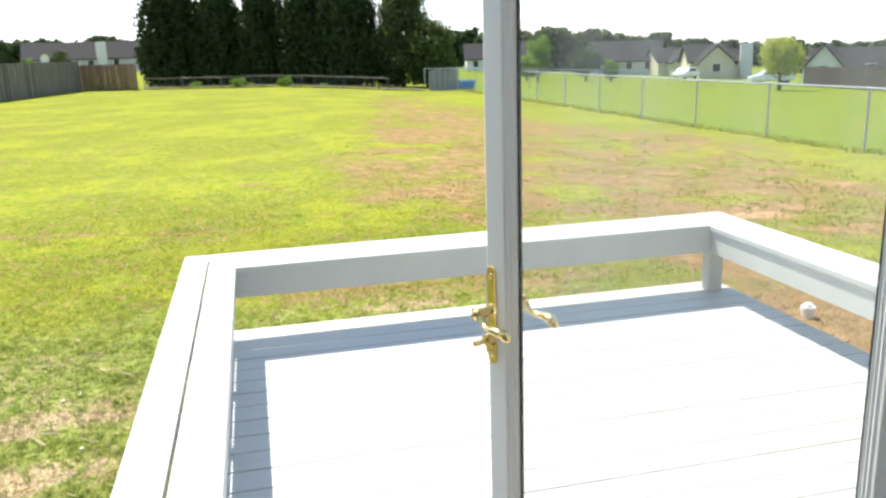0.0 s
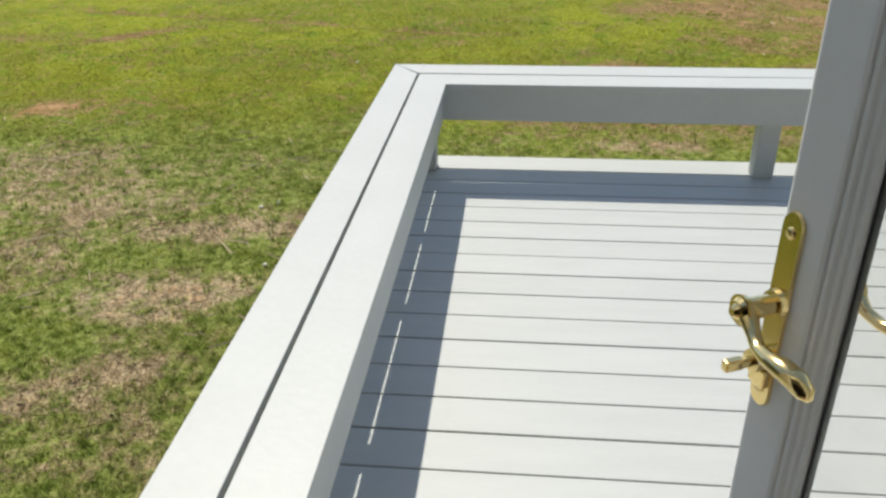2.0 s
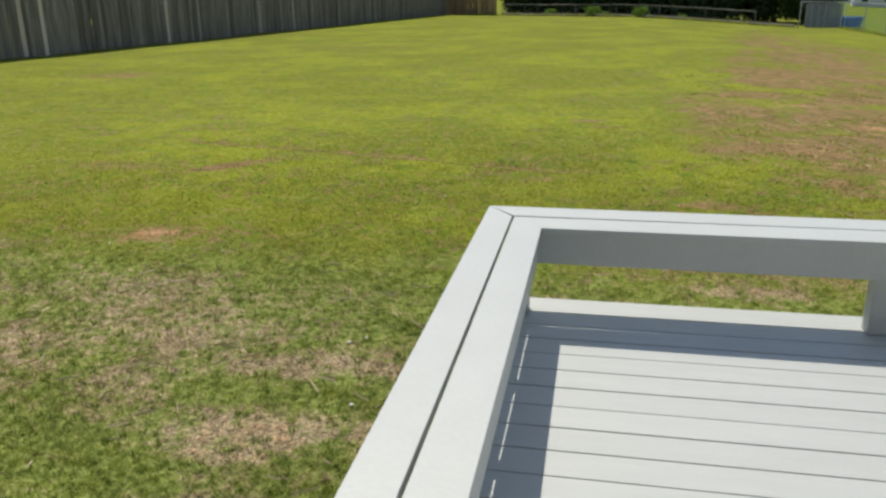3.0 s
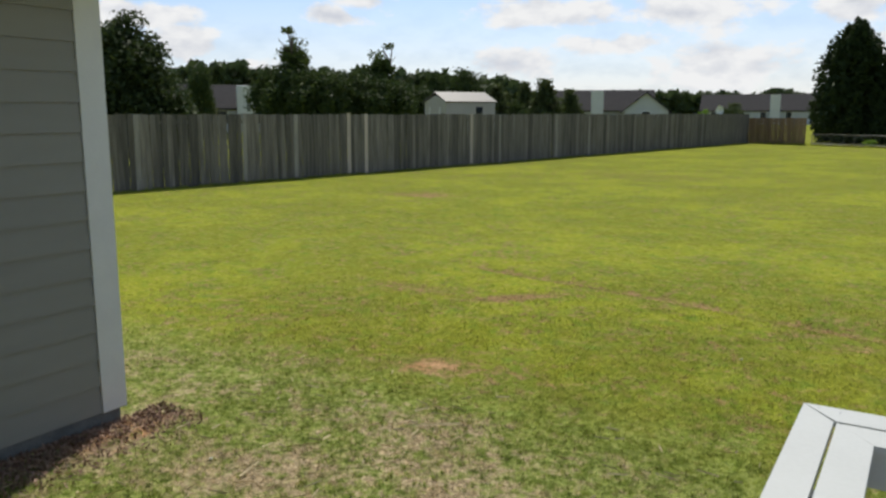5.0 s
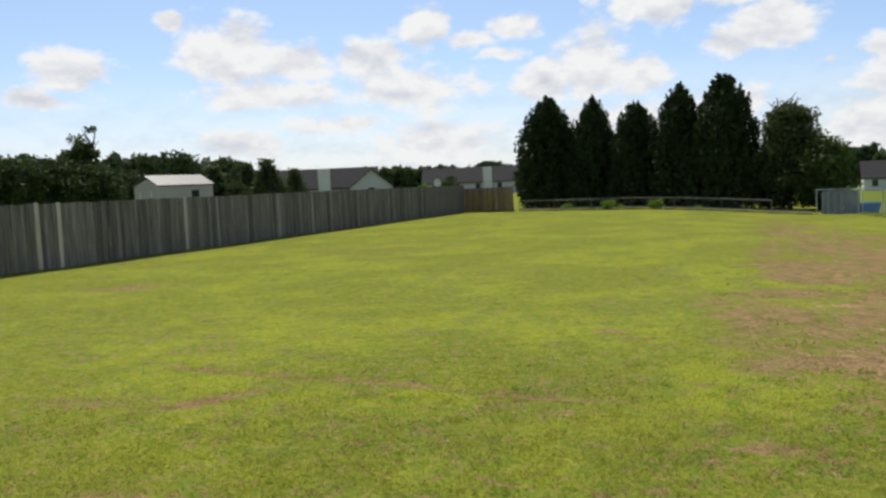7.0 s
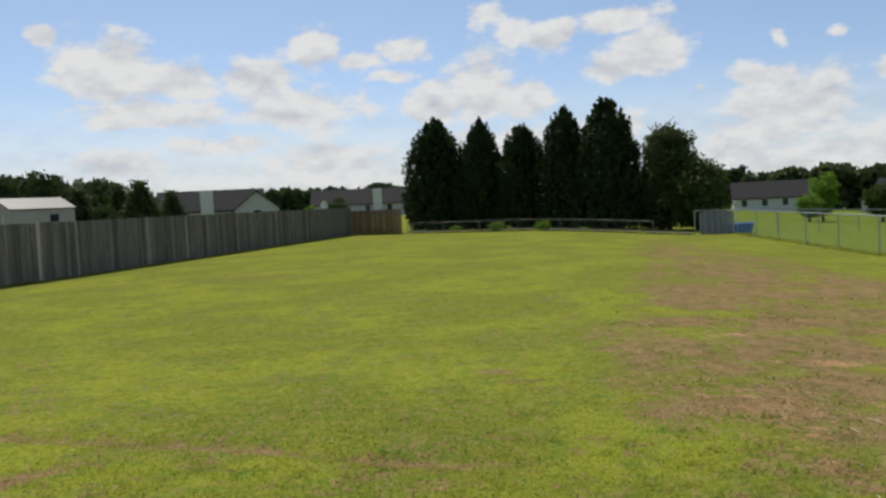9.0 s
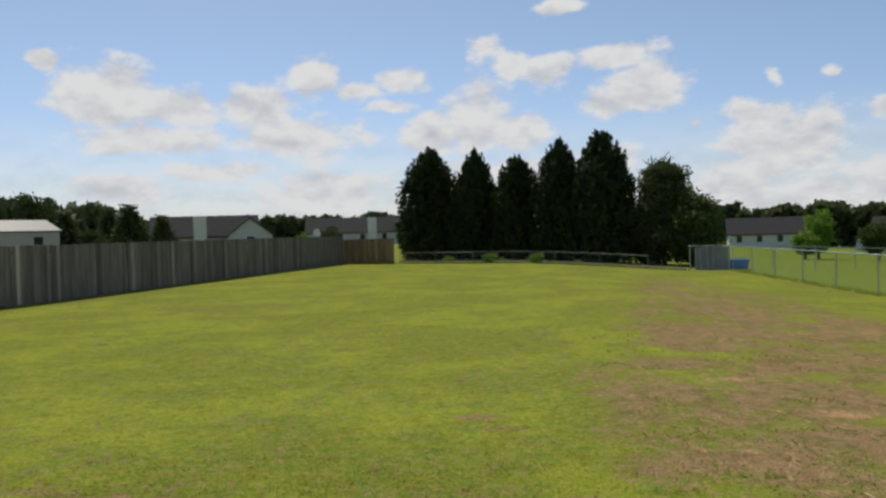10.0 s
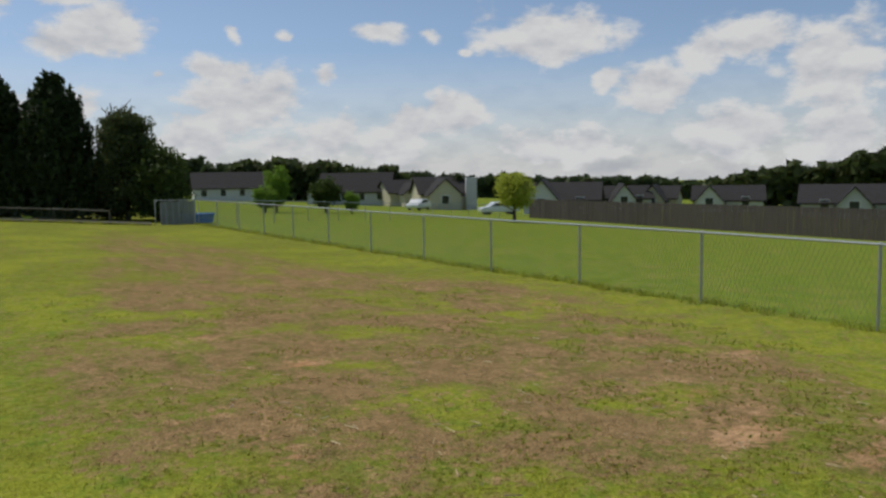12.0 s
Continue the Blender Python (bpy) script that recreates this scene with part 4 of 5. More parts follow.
def build_door():
    """Full-view storm door: x from the hinge to the latch, the room side at -y."""
    door = empty("storm_door", pose(HINGE[0], HINGE[1], 0.015, 0, 0, 180 - OPEN), label="white aluminium full-view storm door with brass levers, standing open", category="door")
    th, st = 0.036, 0.088
    face = 0.050
    sgn = 1  # the room side lies towards +y of the door's own axes

    def stile(x0, x1, inner):
        box_part("stile", (min(x0, x1), -th / 2, 0, max(x0, x1), th / 2, DH), ALU, door, bevel=0.004)

    stile(0, face, 1)
    stile(DW - face, DW, -1)
    box_part("rail", (face + 0.001, -th / 2, 0, DW - face - 0.001, th / 2, 0.16), ALU, door, bevel=0.004)
    box_part("rail", (face + 0.001, -th / 2, DH - 0.09, DW - face - 0.001, th / 2, DH), ALU, door, bevel=0.004)
    # stepped moulding that holds the glass
    for x0, d in ((DW - face, -1), (face, 1)):
        bm = bmesh.new()
        prof = [(0, 0.0145), (0.004, 0.0148), (0.0065, 0.0115), (0.0105, 0.0115), (0.0125, 0.0085), (0.016, 0.0085), (0.0175, 0.0055), (0.018, 0.0055), (0.018, -0.0055), (0.007, -0.011), (0, -0.014)]
        lo, hi = [bm.verts.new((x0 + d * (u + 0.0005), v, 0.161)) for u, v in prof], [bm.verts.new((x0 + d * (u + 0.0005), v, DH - 0.091)) for u, v in prof]
        bm.faces.new(lo), bm.faces.new(hi[::-1])
        for i in range(len(prof)):
            j = (i + 1) % len(prof)
            bm.faces.new((lo[i], hi[i], hi[j], lo[j]))
        bmesh.ops.recalc_face_normals(bm, faces=bm.faces)
        part("glazing_bead", bm, ALU, door)
        g0 = x0 + d * 0.0188
        box_part("gasket", (min(g0, g0 + d * 0.003), -0.003, 0.161, max(g0, g0 + d * 0.003), 0.003, DH - 0.091), RUBBER, door)
    pane = box_part("glass_pane", (face + 0.0222, -0.002, 0.161, DW - face - 0.0222, 0.002, DH - 0.091), GLASS, door)
    pane.visible_shadow = False
    # furniture
    px, pz, ph, pw = DW - 0.0155, 1.021, 0.174, 0.023
    for side, label in ((1, "polished brass handle plate"), (-1, "polished brass handle plate")):
        y0 = side * (th / 2)
        plate = []
        for k in range(9):
            a = math.pi * k / 8
            plate.append((pw / 2 * math.cos(a), ph / 2 - 0.008 + 0.012 * math.sin(a)))
        plate += [(-x, -z) for x, z in plate]
        bm = bmesh.new()
        a, b = [bm.verts.new((px + x, y0 + side * 0.0005, pz + z)) for x, z in plate], [bm.verts.new((px + x * 0.93, y0 + side * 0.0035, pz + z * 0.99)) for x, z in plate]
        bm.faces.new(a), bm.faces.new(b[::-1])
        for i in range(len(plate)):
            j = (i + 1) % len(plate)
            bm.faces.new((a[i], b[i], b[j], a[j]))
        bmesh.ops.recalc_face_normals(bm, faces=bm.faces)
        part("handle_plate", bm, BRASS, door, label)
        for z in (pz + ph / 2 - 0.014, pz - ph / 2 + 0.014):
            bm = bmesh.new()
            bmesh.ops.create_uvsphere(bm, u_segments=12, v_segments=8, radius=0.0055, matrix=Matrix.Translation((px, y0 + side * 0.0035, z)) @ Matrix.Diagonal((1, 0.5, 1, 1)))
            part("screw", bm, BRASS, door, smooth=True)
        lz = pz + 0.010
        bm = bmesh.new()
        rod_bm(bm, (px, y0 + side * 0.003, lz), (px, y0 + side * 0.008, lz), 0.0135, 0.012, 20)
        rod_bm(bm, (px, y0 + side * 0.006, lz), (px, y0 + side * 0.034, lz), 0.0090, 0.0095, 16)
        rod_bm(bm, (px, y0 + side * 0.033, lz), (px, y0 + side * 0.038, lz), 0.0120, 0.0135, 20)
        rod_bm(bm, (px, y0 + side * 0.038, lz), (px, y0 + side * 0.042, lz), 0.0110, 0.0085, 20)
        rod_bm(bm, (px, y0 + side * 0.042, lz), (px, y0 + side * 0.046, lz), 0.0070, 0.0035, 16)
        part("lever_neck", bm, BRASS, door, smooth=False)
        pts = [(px + 0.005, y0 + side * 0.034, lz + 0.001), (px - 0.0064, y0 + side * 0.034, lz - 0.002), (px - 0.0176, y0 + side * 0.036, lz - 0.012), (px - 0.0304, y0 + side * 0.040, lz - 0.017), (px - 0.0448, y0 + side * 0.042, lz - 0.016), (px - 0.0592, y0 + side * 0.041, lz - 0.015), (px - 0.0720, y0 + side * 0.038, lz - 0.018), (px - 0.0816, y0 + side * 0.036, lz - 0.024), (px - 0.0856, y0 + side * 0.035, lz - 0.028)]
        part("lever", tube_bm(bmesh.new(), pts, [0.010, 0.0088, 0.0060, 0.0062, 0.0080, 0.0098, 0.0102, 0.0080, 0.003], 14, 0.8), BRASS, door, "curved brass door lever", smooth=True)
        if side == 1:
            tz = pz - 0.043
            bm = bmesh.new()
            rod_bm(bm, (px, y0 + 0.003, tz), (px, y0 + 0.018, tz), 0.0105, 0.010, 18)
            rod_bm(bm, (px, y0 + 0.018, tz), (px, y0 + 0.030, tz), 0.005, 0.005, 12)
            box_bm(bm, px - 0.004, y0 + 0.026, tz - 0.005, px + 0.004, y0 + 0.044, tz + 0.005, bevel=0.0015)
            box_bm(bm, px - 0.010, y0 + 0.003, tz - 0.026, px + 0.010, y0 + 0.010, tz - 0.008, bevel=0.002)
            part("thumb_turn", bm, BRASS, door, "brass lock thumb turn")
    for z in (0.2, 1.0, 1.8):
        part("hinge", rod_bm(bmesh.new(), (-0.006, 0, z), (-0.006, 0, z + 0.07), 0.006, None, 10), ALU, door)


build_door()


# ---- fences ----
def picket_mesh(name, w, h, t, mat, ear=0.02, jitter=0.0, rng=random):
    bm = bmesh.new()
    pts = [(-w / 2, 0), (w / 2, 0), (w / 2, h - ear), (w / 2 - ear, h), (-w / 2 + ear, h), (-w / 2, h - ear)]
    a, b = [bm.verts.new((0, y, z)) for y, z in pts], [bm.verts.new((t, y, z)) for y, z in pts]
    bm.faces.new(a[::-1]), bm.faces.new(b)
    for i in range(6):
        j = (i + 1) % 6
        bm.faces.new((a[i], a[j], b[j], b[i]))
    bmesh.ops.recalc_face_normals(bm, faces=bm.faces)
    me = bpy.data.meshes.new(name)
    bm.to_mesh(me)
    bm.free()
    me.materials.append(mat)
    return me


def fence_x(y):
    return -16.8 + (y - 10) * 0.155


def privacy_fence(name, a, b, height, mat, label, light=(), pale=(), pitch=0.147, limit=300, posts=None, lo=None):
    """Upright boards on rails from a to b; boards face the yard."""
    rng = random.Random(3)
    a, b = Vector(a), Vector(b)
    d = (b - a)
    length = d.length
    d.normalize()
    ang = math.degrees(math.atan2(d.y, d.x)) - 90
    fence = empty(name, pose(a.x, a.y, 0, 0, 0, ang), label=label, category="fence")
    variants = [picket_mesh("board", 0.14 - 0.004 * k, height, 0.016, mat, 0.004) for k in range(3)]
    lights = picket_mesh("board", 0.14, height + 0.02, 0.018, NEWWOOD, 0.004)
    pales = picket_mesh("board", 0.14, height + 0.01, 0.018, PALEWOOD, 0.004)
    n = int(length / pitch)
    rest = bmesh.new()
    for i in range(n):
        s = (i + 0.5) * pitch
        p = a + d * s
        z = land_at(p.x, p.y) - 0.005 + rng.uniform(-0.015, 0.015)
        bright = any(abs(s - q) < pitch * 0.5 for q in light)
        me = lights if bright else pales if any(abs(s - q) < pitch * 0.5 for q in pale) else variants[i % 3]
        m = pose(rng.uniform(0, 0.012), s, z, rng.uniform(-0.5, 0.5), rng.uniform(-0.3, 0.3), rng.uniform(-2, 2))
        if i < limit:
            ob = new("board", me)
            ob.parent = fence
            ob.matrix_local = m
        else:
            k = len(rest.verts)
            rest.from_mesh(me)
            rest.verts.ensure_lookup_table()
            bmesh.ops.transform(rest, matrix=m, verts=rest.verts[k:])
    if len(rest.verts):
        part("board_run", rest, mat, fence, kind="stuff")
    else:
        rest.free()
    seg = 2.44
    for k in range(int(length / seg) + 1):
        s = min(k * seg, length)
        p = a + d * s
        z = land_at(p.x, p.y)
        box_part("post", (-0.13, s - 0.045, z - 0.1, -0.042, s + 0.045, z + height - 0.05), mat, fence)
        if k < int(length / seg):
            for h in (0.3, height / 2, height - 0.25):
                box_part("rail", (-0.04, s, z + h, -0.002, s + seg, z + h + 0.088), mat, fence)
    return fence


def fy(y, y0=3.0):
    return (y - y0) * math.hypot(1, 0.155)


side_fence = privacy_fence("privacy_fence", (fence_x(3.0), 3.0), (fence_x(53.2), 53.2), 1.83, WEATHERED, "tall weathered grey wooden privacy fence with upright boards",
                           light=[fy(v) for v in (19.55, 20.15, 25.38)], pale=[fy(v) for v in (12.6, 15.65, 17.4, 27.2, 31.15, 33.7)])


FAR_A, FAR_B = Vector((fence_x(53.2), 53.4)), Vector((9.4, 43.2))
privacy_fence("brown_fence", (FAR_A.x - 0.05, FAR_A.y - 0.1), (FAR_A.x + 3.6, FAR_A.y - 1.85), 1.6, BROWNWOOD, "brown wooden board fence at the end of the yard", pitch=0.152)


def chain_fence(name, a, b, height=1.22, step=3.05, offset=0.0, pitch=0.085, label="", rail=0.021):
    a, b = Vector(a), Vector(b)
    d = b - a
    length = d.length
    d.normalize()
    fence = empty(name, label=label, category="fence")
    at = lambda s, z: (a.x + d.x * s, a.y + d.y * s, z)
    lev = lambda s: land_at(a.x + d.x * s, a.y + d.y * s)
    s, stops = offset, []
    while s <= length:
        z = lev(s)
        part("post", rod_bm(bmesh.new(), at(s, z - 0.1), at(s, z + height - 0.02), 0.024, None, 10), GALV, fence, smooth=False)
        bm = bmesh.new()
        bmesh.ops.create_uvsphere(bm, u_segments=10, v_segments=6, radius=0.034, matrix=Matrix.Translation(at(s, z + height)))
        part("post_cap", bm, GALV, fence, smooth=True)
        stops.append((s, z))
        s += step
    for (s0, z0), (s1, z1) in zip(stops, stops[1:]):
        part("top_rail", rod_bm(bmesh.new(), at(s0, z0 + height), at(s1, z1 + height), rail, None, 8), GALV, fence)
    n = int((stops[-1][0] - stops[0][0]) / pitch)
    verts, faces = [], []
    ss, zs = [q[0] for q in stops], [q[1] for q in stops]
    side = Vector((-d.y, d.x, 0))
    for i in range(n):
        for sign in (1, -1):
            s0 = stops[0][0] + i * pitch
            s1 = s0 + sign * 0.5
            if s1 < stops[0][0] or s1 > stops[-1][0]:
                continue
            p0, p1 = Vector(at(s0, np.interp(s0, ss, zs) + 0.04)), Vector(at(s1, np.interp(s1, ss, zs) + height - 0.01))
            k = len(verts)
            for p in (p0, p1):
                verts += [p + side * 0.0011, p - side * 0.0007 + Vector((0, 0, 0.002)), p - side * 0.0010 - Vector((d.x, d.y, 0)) * 0.002]
            faces += [(k, k + 1, k + 4, k + 3), (k + 1, k + 2, k + 5, k + 4), (k + 2, k, k + 3, k + 5)]
    ob = new("chain_mesh", np_mesh("chain_mesh", np.array(verts), np.array(faces), GALV))
    ob.parent = fence
    tagged(ob, kind="stuff")
    return fence


a0 = (FAR_A.x + 3.9, FAR_A.y - 2.0)
low = chain_fence("low_fence", a0, (FAR_B.x, FAR_B.y), height=0.66, step=2.6, pitch=0.11, label="low grey wire fence with a top rail below the dark trees", rail=0.03)
dd = Vector((FAR_B.x - a0[0], FAR_B.y - a0[1]))
for rail_ob in [o for o in low.children if o.name.startswith(("top_rail", "post"))]:
    rail_ob.data.materials[0] = WEATHERED
for k in range(7):
    p, q = Vector(a0) + dd * (k / 7), Vector(a0) + dd * ((k + 0.97) / 7)
    zz = land_at(*p)
    part("kick_board", rod_bm(bmesh.new(), (p.x, p.y + 0.06, zz + 0.07), (q.x, q.y + 0.06, land_at(*q) + 0.07), 0.08, None, 4), WEATHERED, low)
privacy_fence("grey_panel", (9.95, 43.7), (11.6, 43.6), 1.15, GALV_WOOD, "short light grey board panel at the corner of the yard", pitch=0.15)
chain_fence("chain_fence", (11.45, -12.3), (11.45, 43.0), offset=0.0, label="waist-high galvanised chain-link fence with round posts")
chain_fence("chain_fence", (11.6, 44.0), (50.0, 64.5), label="distant galvanised chain-link fence across the neighbouring lawn", pitch=0.12)
chain_fence("chain_fence", (9.5, 43.1), (11.45, 43.1), step=1.9, label="short end run of galvanised chain-link fence", pitch=0.06)
privacy_fence("dark_fence", (50.0, 64.5), (45.5, 27.0), 1.83, DARKWOOD, "long dark stained wooden privacy fence beyond the neighbouring lawn", pitch=0.15, limit=120)
privacy_fence("dark_fence", (45.5, 26.95), (43.0, -6.0), 1.83, DARKWOOD, "long dark stained wooden privacy fence beyond the neighbouring lawn", pitch=0.15, limit=0)

DISH_AZ, DISH_EL, SLIM_AZ = -13.2, 0.2, -14.5
WEEDS = (0.2, 0.36, 0.41, 0.52, 0.53, 0.67)
EYE0 = Vector((0.15, 1.6, 1.6))


def spot(az, dist):
    a = radians(az)
    ex, ey = (0.1, 0.55) if az < -20 else (0.25, 2.6)
    return ex + dist * math.sin(a), ey + dist * math.cos(a)


def rise(el, dist):
    return EYE0.z + dist * math.tan(radians(el))


# ---- trees ----
def leaves(centres, sizes, rng, aspect=0.55, up=0.0):
    n = len(centres)
    u = rng.normal(size=(n, 3))
    u[:, 2] += up
    u /= np.linalg.norm(u, axis=1)[:, None]
    w = np.cross(u, rng.normal(size=(n, 3)))
    w /= np.linalg.norm(w, axis=1)[:, None]
    s = sizes[:, None]
    v = np.stack([centres - u * s, centres + w * s * aspect, centres + u * s * 1.1, centres - w * s * aspect], 1)
    return v.reshape(-1, 3), np.arange(4 * n).reshape(n, 4)


def limb_bm(bm, rng, h, r, spread, n, top=0.9):
    pts, x, y = [], 0.0, 0.0
    for k in range(6):
        pts.append((x, y, h * top * k / 5 - 0.1 * (k == 0)))
        x, y = x + rng.uniform(-0.03, 0.03) * h, y + rng.uniform(-0.03, 0.03) * h
    tube_bm(bm, pts, [r * (1.25 if k == 0 else 1 - 0.16 * k) for k in range(6)], 8)
    for k in range(n):
        z = h * rng.uniform(0.2, 0.8)
        a = rng.uniform(0, 6.28)
        i = min(4, int(z / (h * top) * 5))
        p = Vector(pts[i])
        p.z = z
        q = p + Vector((math.cos(a) * spread * 0.75, math.sin(a) * spread * 0.75, h * 0.16)) * rng.uniform(0.6, 1)
        rod_bm(bm, p, q, r * 0.35, r * 0.1, 5)


def cypress_proto(seed, h, r, count, mat, label, name="cypress_tree"):
    rng = np.random.default_rng(seed)
    tree = empty(name, label=label, category="tree")
    bm = bmesh.new()
    limb_bm(bm, random.Random(seed), h, 0.16, r * 0.5, 14)
    part("trunk", bm, BARK, tree)
    # sprays: each an upswept tongue of small leaves on a lumpy cone
    n = 420
    t = rng.uniform(0, 1, n) ** 0.85
    az = rng.uniform(0, 2 * np.pi, n)
    prof = np.interp(t, [0, 0.06, 0.25, 0.55, 0.8, 0.93, 1], [0.80, 0.96, 1.0, 0.85, 0.56, 0.27, 0.03])
    wob = 1 + 0.13 * np.sin(3 * az + 5 * t) + 0.10 * rng.normal(size=n)
    rad = r * prof * wob
    base = np.c_[rad * np.cos(az), rad * np.sin(az), 0.12 + t * (h - 0.5)]
    lean = 0.42 * (1 - 0.75 * t)
    out = np.c_[np.cos(az) * lean, np.sin(az) * lean, np.full(n, 1.0)]
    per = count // n
    f = rng.uniform(-0.5, 1, (n, per))
    ln = rng.uniform(0.4, 1.0, n) * (1 - 0.3 * t)
    c = base[:, None] * np.array([1, 1, 1]) + out[:, None] * (f * ln[:, None])[..., None] + rng.normal(size=(n, per, 3)) * (0.12 * (1.08 - np.clip(f, 0, 1)))[..., None] * np.array([1, 1, 1.2])
    inner = rng.uniform(0, 1, count // 3)
    a2, t2 = rng.uniform(0, 6.28, len(inner)), rng.uniform(0, 0.95, len(inner))
    p2 = np.interp(t2, [0, 0.06, 0.25, 0.55, 0.8, 0.93, 1], [0.8, 0.96, 1.0, 0.80, 0.46, 0.2, 0.02]) * r * np.sqrt(inner) * 0.9
    c = np.concatenate([c.reshape(-1, 3), np.c_[p2 * np.cos(a2), p2 * np.sin(a2), 0.15 + t2 * (h - 0.6)]])
    size = np.concatenate([rng.uniform(0.07, 0.15, n * per), rng.uniform(0.18, 0.32, len(inner))])
    v, fc = leaves(c, size, rng, 0.5, 0.8)
    ob = new("crown", np_mesh("crown", v, fc, mat))
    ob.parent = tree
    return tree


def round_proto(seed, h, r, count, mat, label, name="tree", z0=0.25, leaf=0.13, clumps=60, shape="round", stem=0.14):
    """A tapered trunk with limbs and a crown of leaf clumps with gaps."""
    rng = np.random.default_rng(seed)
    tree = empty(name, label=label, category="tree")
    bm = bmesh.new()
    limb_bm(bm, random.Random(seed), h, stem, r * 0.9, 10)
    part("trunk", bm, BARK, tree)
    g = rng.normal(size=(clumps, 3))
    g /= np.linalg.norm(g, axis=1)[:, None]
    k = rng.uniform(0.35, 1.0, clumps) ** 0.6
    mid, hv = h * (1 + z0) / 2, h * (1 - z0) / 2
    c = g * k[:, None] * np.array([r * 0.8, r * 0.8, hv * 0.85]) + np.array([0, 0, mid])
    if z0 < 0.05:
        low = clumps // 5
        c[:low, :2], c[:low, 2] = rng.normal(0, 0.5, (low, 2)) * r * 0.75, rng.uniform(0.05, 0.28, low) * h
    if shape == "tapered":
        t = np.clip((c[:, 2] - h * z0) / (h * (1 - z0)), 0, 1)
        c[:, :2] *= (1.35 - 0.75 * t)[:, None]
    if shape == "cone":
        t = np.clip((c[:, 2] - h * z0) / (h * (1 - z0)), 0, 1)
        c[:, :2] *= (1.35 * (1 - t) + 0.12)[:, None]
    if shape == "pine":
        t = np.clip((c[:, 2] - h * z0) / (h * (1 - z0)), 0, 1)
        c[:, :2] *= (1.25 * (1 - t) + 0.22)[:, None]
        c[:, :2] += rng.normal(0, 0.18, (clumps, 2)) * r
    per = max(1, count // clumps)
    cs = rng.uniform(0.15, 0.27, clumps) * r
    pts = c[:, None] + np.clip(rng.normal(size=(clumps, per, 3)), -1.7, 1.7) * cs[:, None, None] * np.array([1, 1, 0.75])
    v, fc = leaves(pts.reshape(-1, 3), rng.uniform(0.6, 1.3, clumps * per) * leaf, rng, 0.6)
    v[:, 2] = np.maximum(v[:, 2], 0.05)
    ob = new("crown", np_mesh("crown", v, fc, mat))
    ob.parent = tree
    return tree


def plant(proto, x, y, scale=1.0, turn=0.0, sz=None, label=None, group="", first=False):
    m = pose(x, y, land_at(x, y) - 0.02, 0, 0, turn)
    if first:
        proto.matrix_world = m @ Matrix.Diagonal((scale, scale, sz or scale, 1))
        ob = proto
    else:
        ob = copy_thing(proto, m)
        ob.scale = (scale, scale, sz or scale)
    return tagged(ob, label=label or "", group=group)


def build_cypresses():
    lab = "tall dark green cypress in a close row behind the end fence"
    a = cypress_proto(21, 7.4, 1.75, 15000, CYPRESS, lab)
    b = cypress_proto(22, 7.4, 1.65, 15000, CYPRESS, lab)
    rows = [(-5.2, 55.0, 6.0, 1.22, a, True), (-2.0, 53.5, 5.75, 0.92, b, True), (1.0, 52.0, 5.3, 1.0, a, False), (4.1, 50.5, 6.2, 1.05, b, False), (7.0, 49.0, 6.75, 1.12, a, False)]
    for k, (az, dist, el, w, proto, first) in enumerate(rows):
        x, y = spot(az, dist)
        h = rise(el, dist) - land_at(x, y)
        plant(proto, x, y, w, 70 * k, h / 7.4, group="row of cypresses", first=first)
    t = round_proto(31, 7.0, 1.6, 20000, DARKLEAF, "broad dark green tree beside the cypress row", z0=0.03, leaf=0.10, clumps=100, shape="tapered")
    x, y = spot(11.2, 48)
    plant(t, x, y, 1.0, 0, (rise(5.9, 48) - land_at(x, y)) / 7.1, first=True)
    t = round_proto(32, 4.3, 1.75, 13000, MIDLEAF, "lower mid-green tree beside the cypress row", z0=0.02, leaf=0.10, clumps=70)
    x, y = spot(13.1, 47)
    plant(t, x, y, 1.0, first=True)
    x, y = spot(9.9, 49.5)
    plant(t, x, y, 0.62, 140, 0.5)


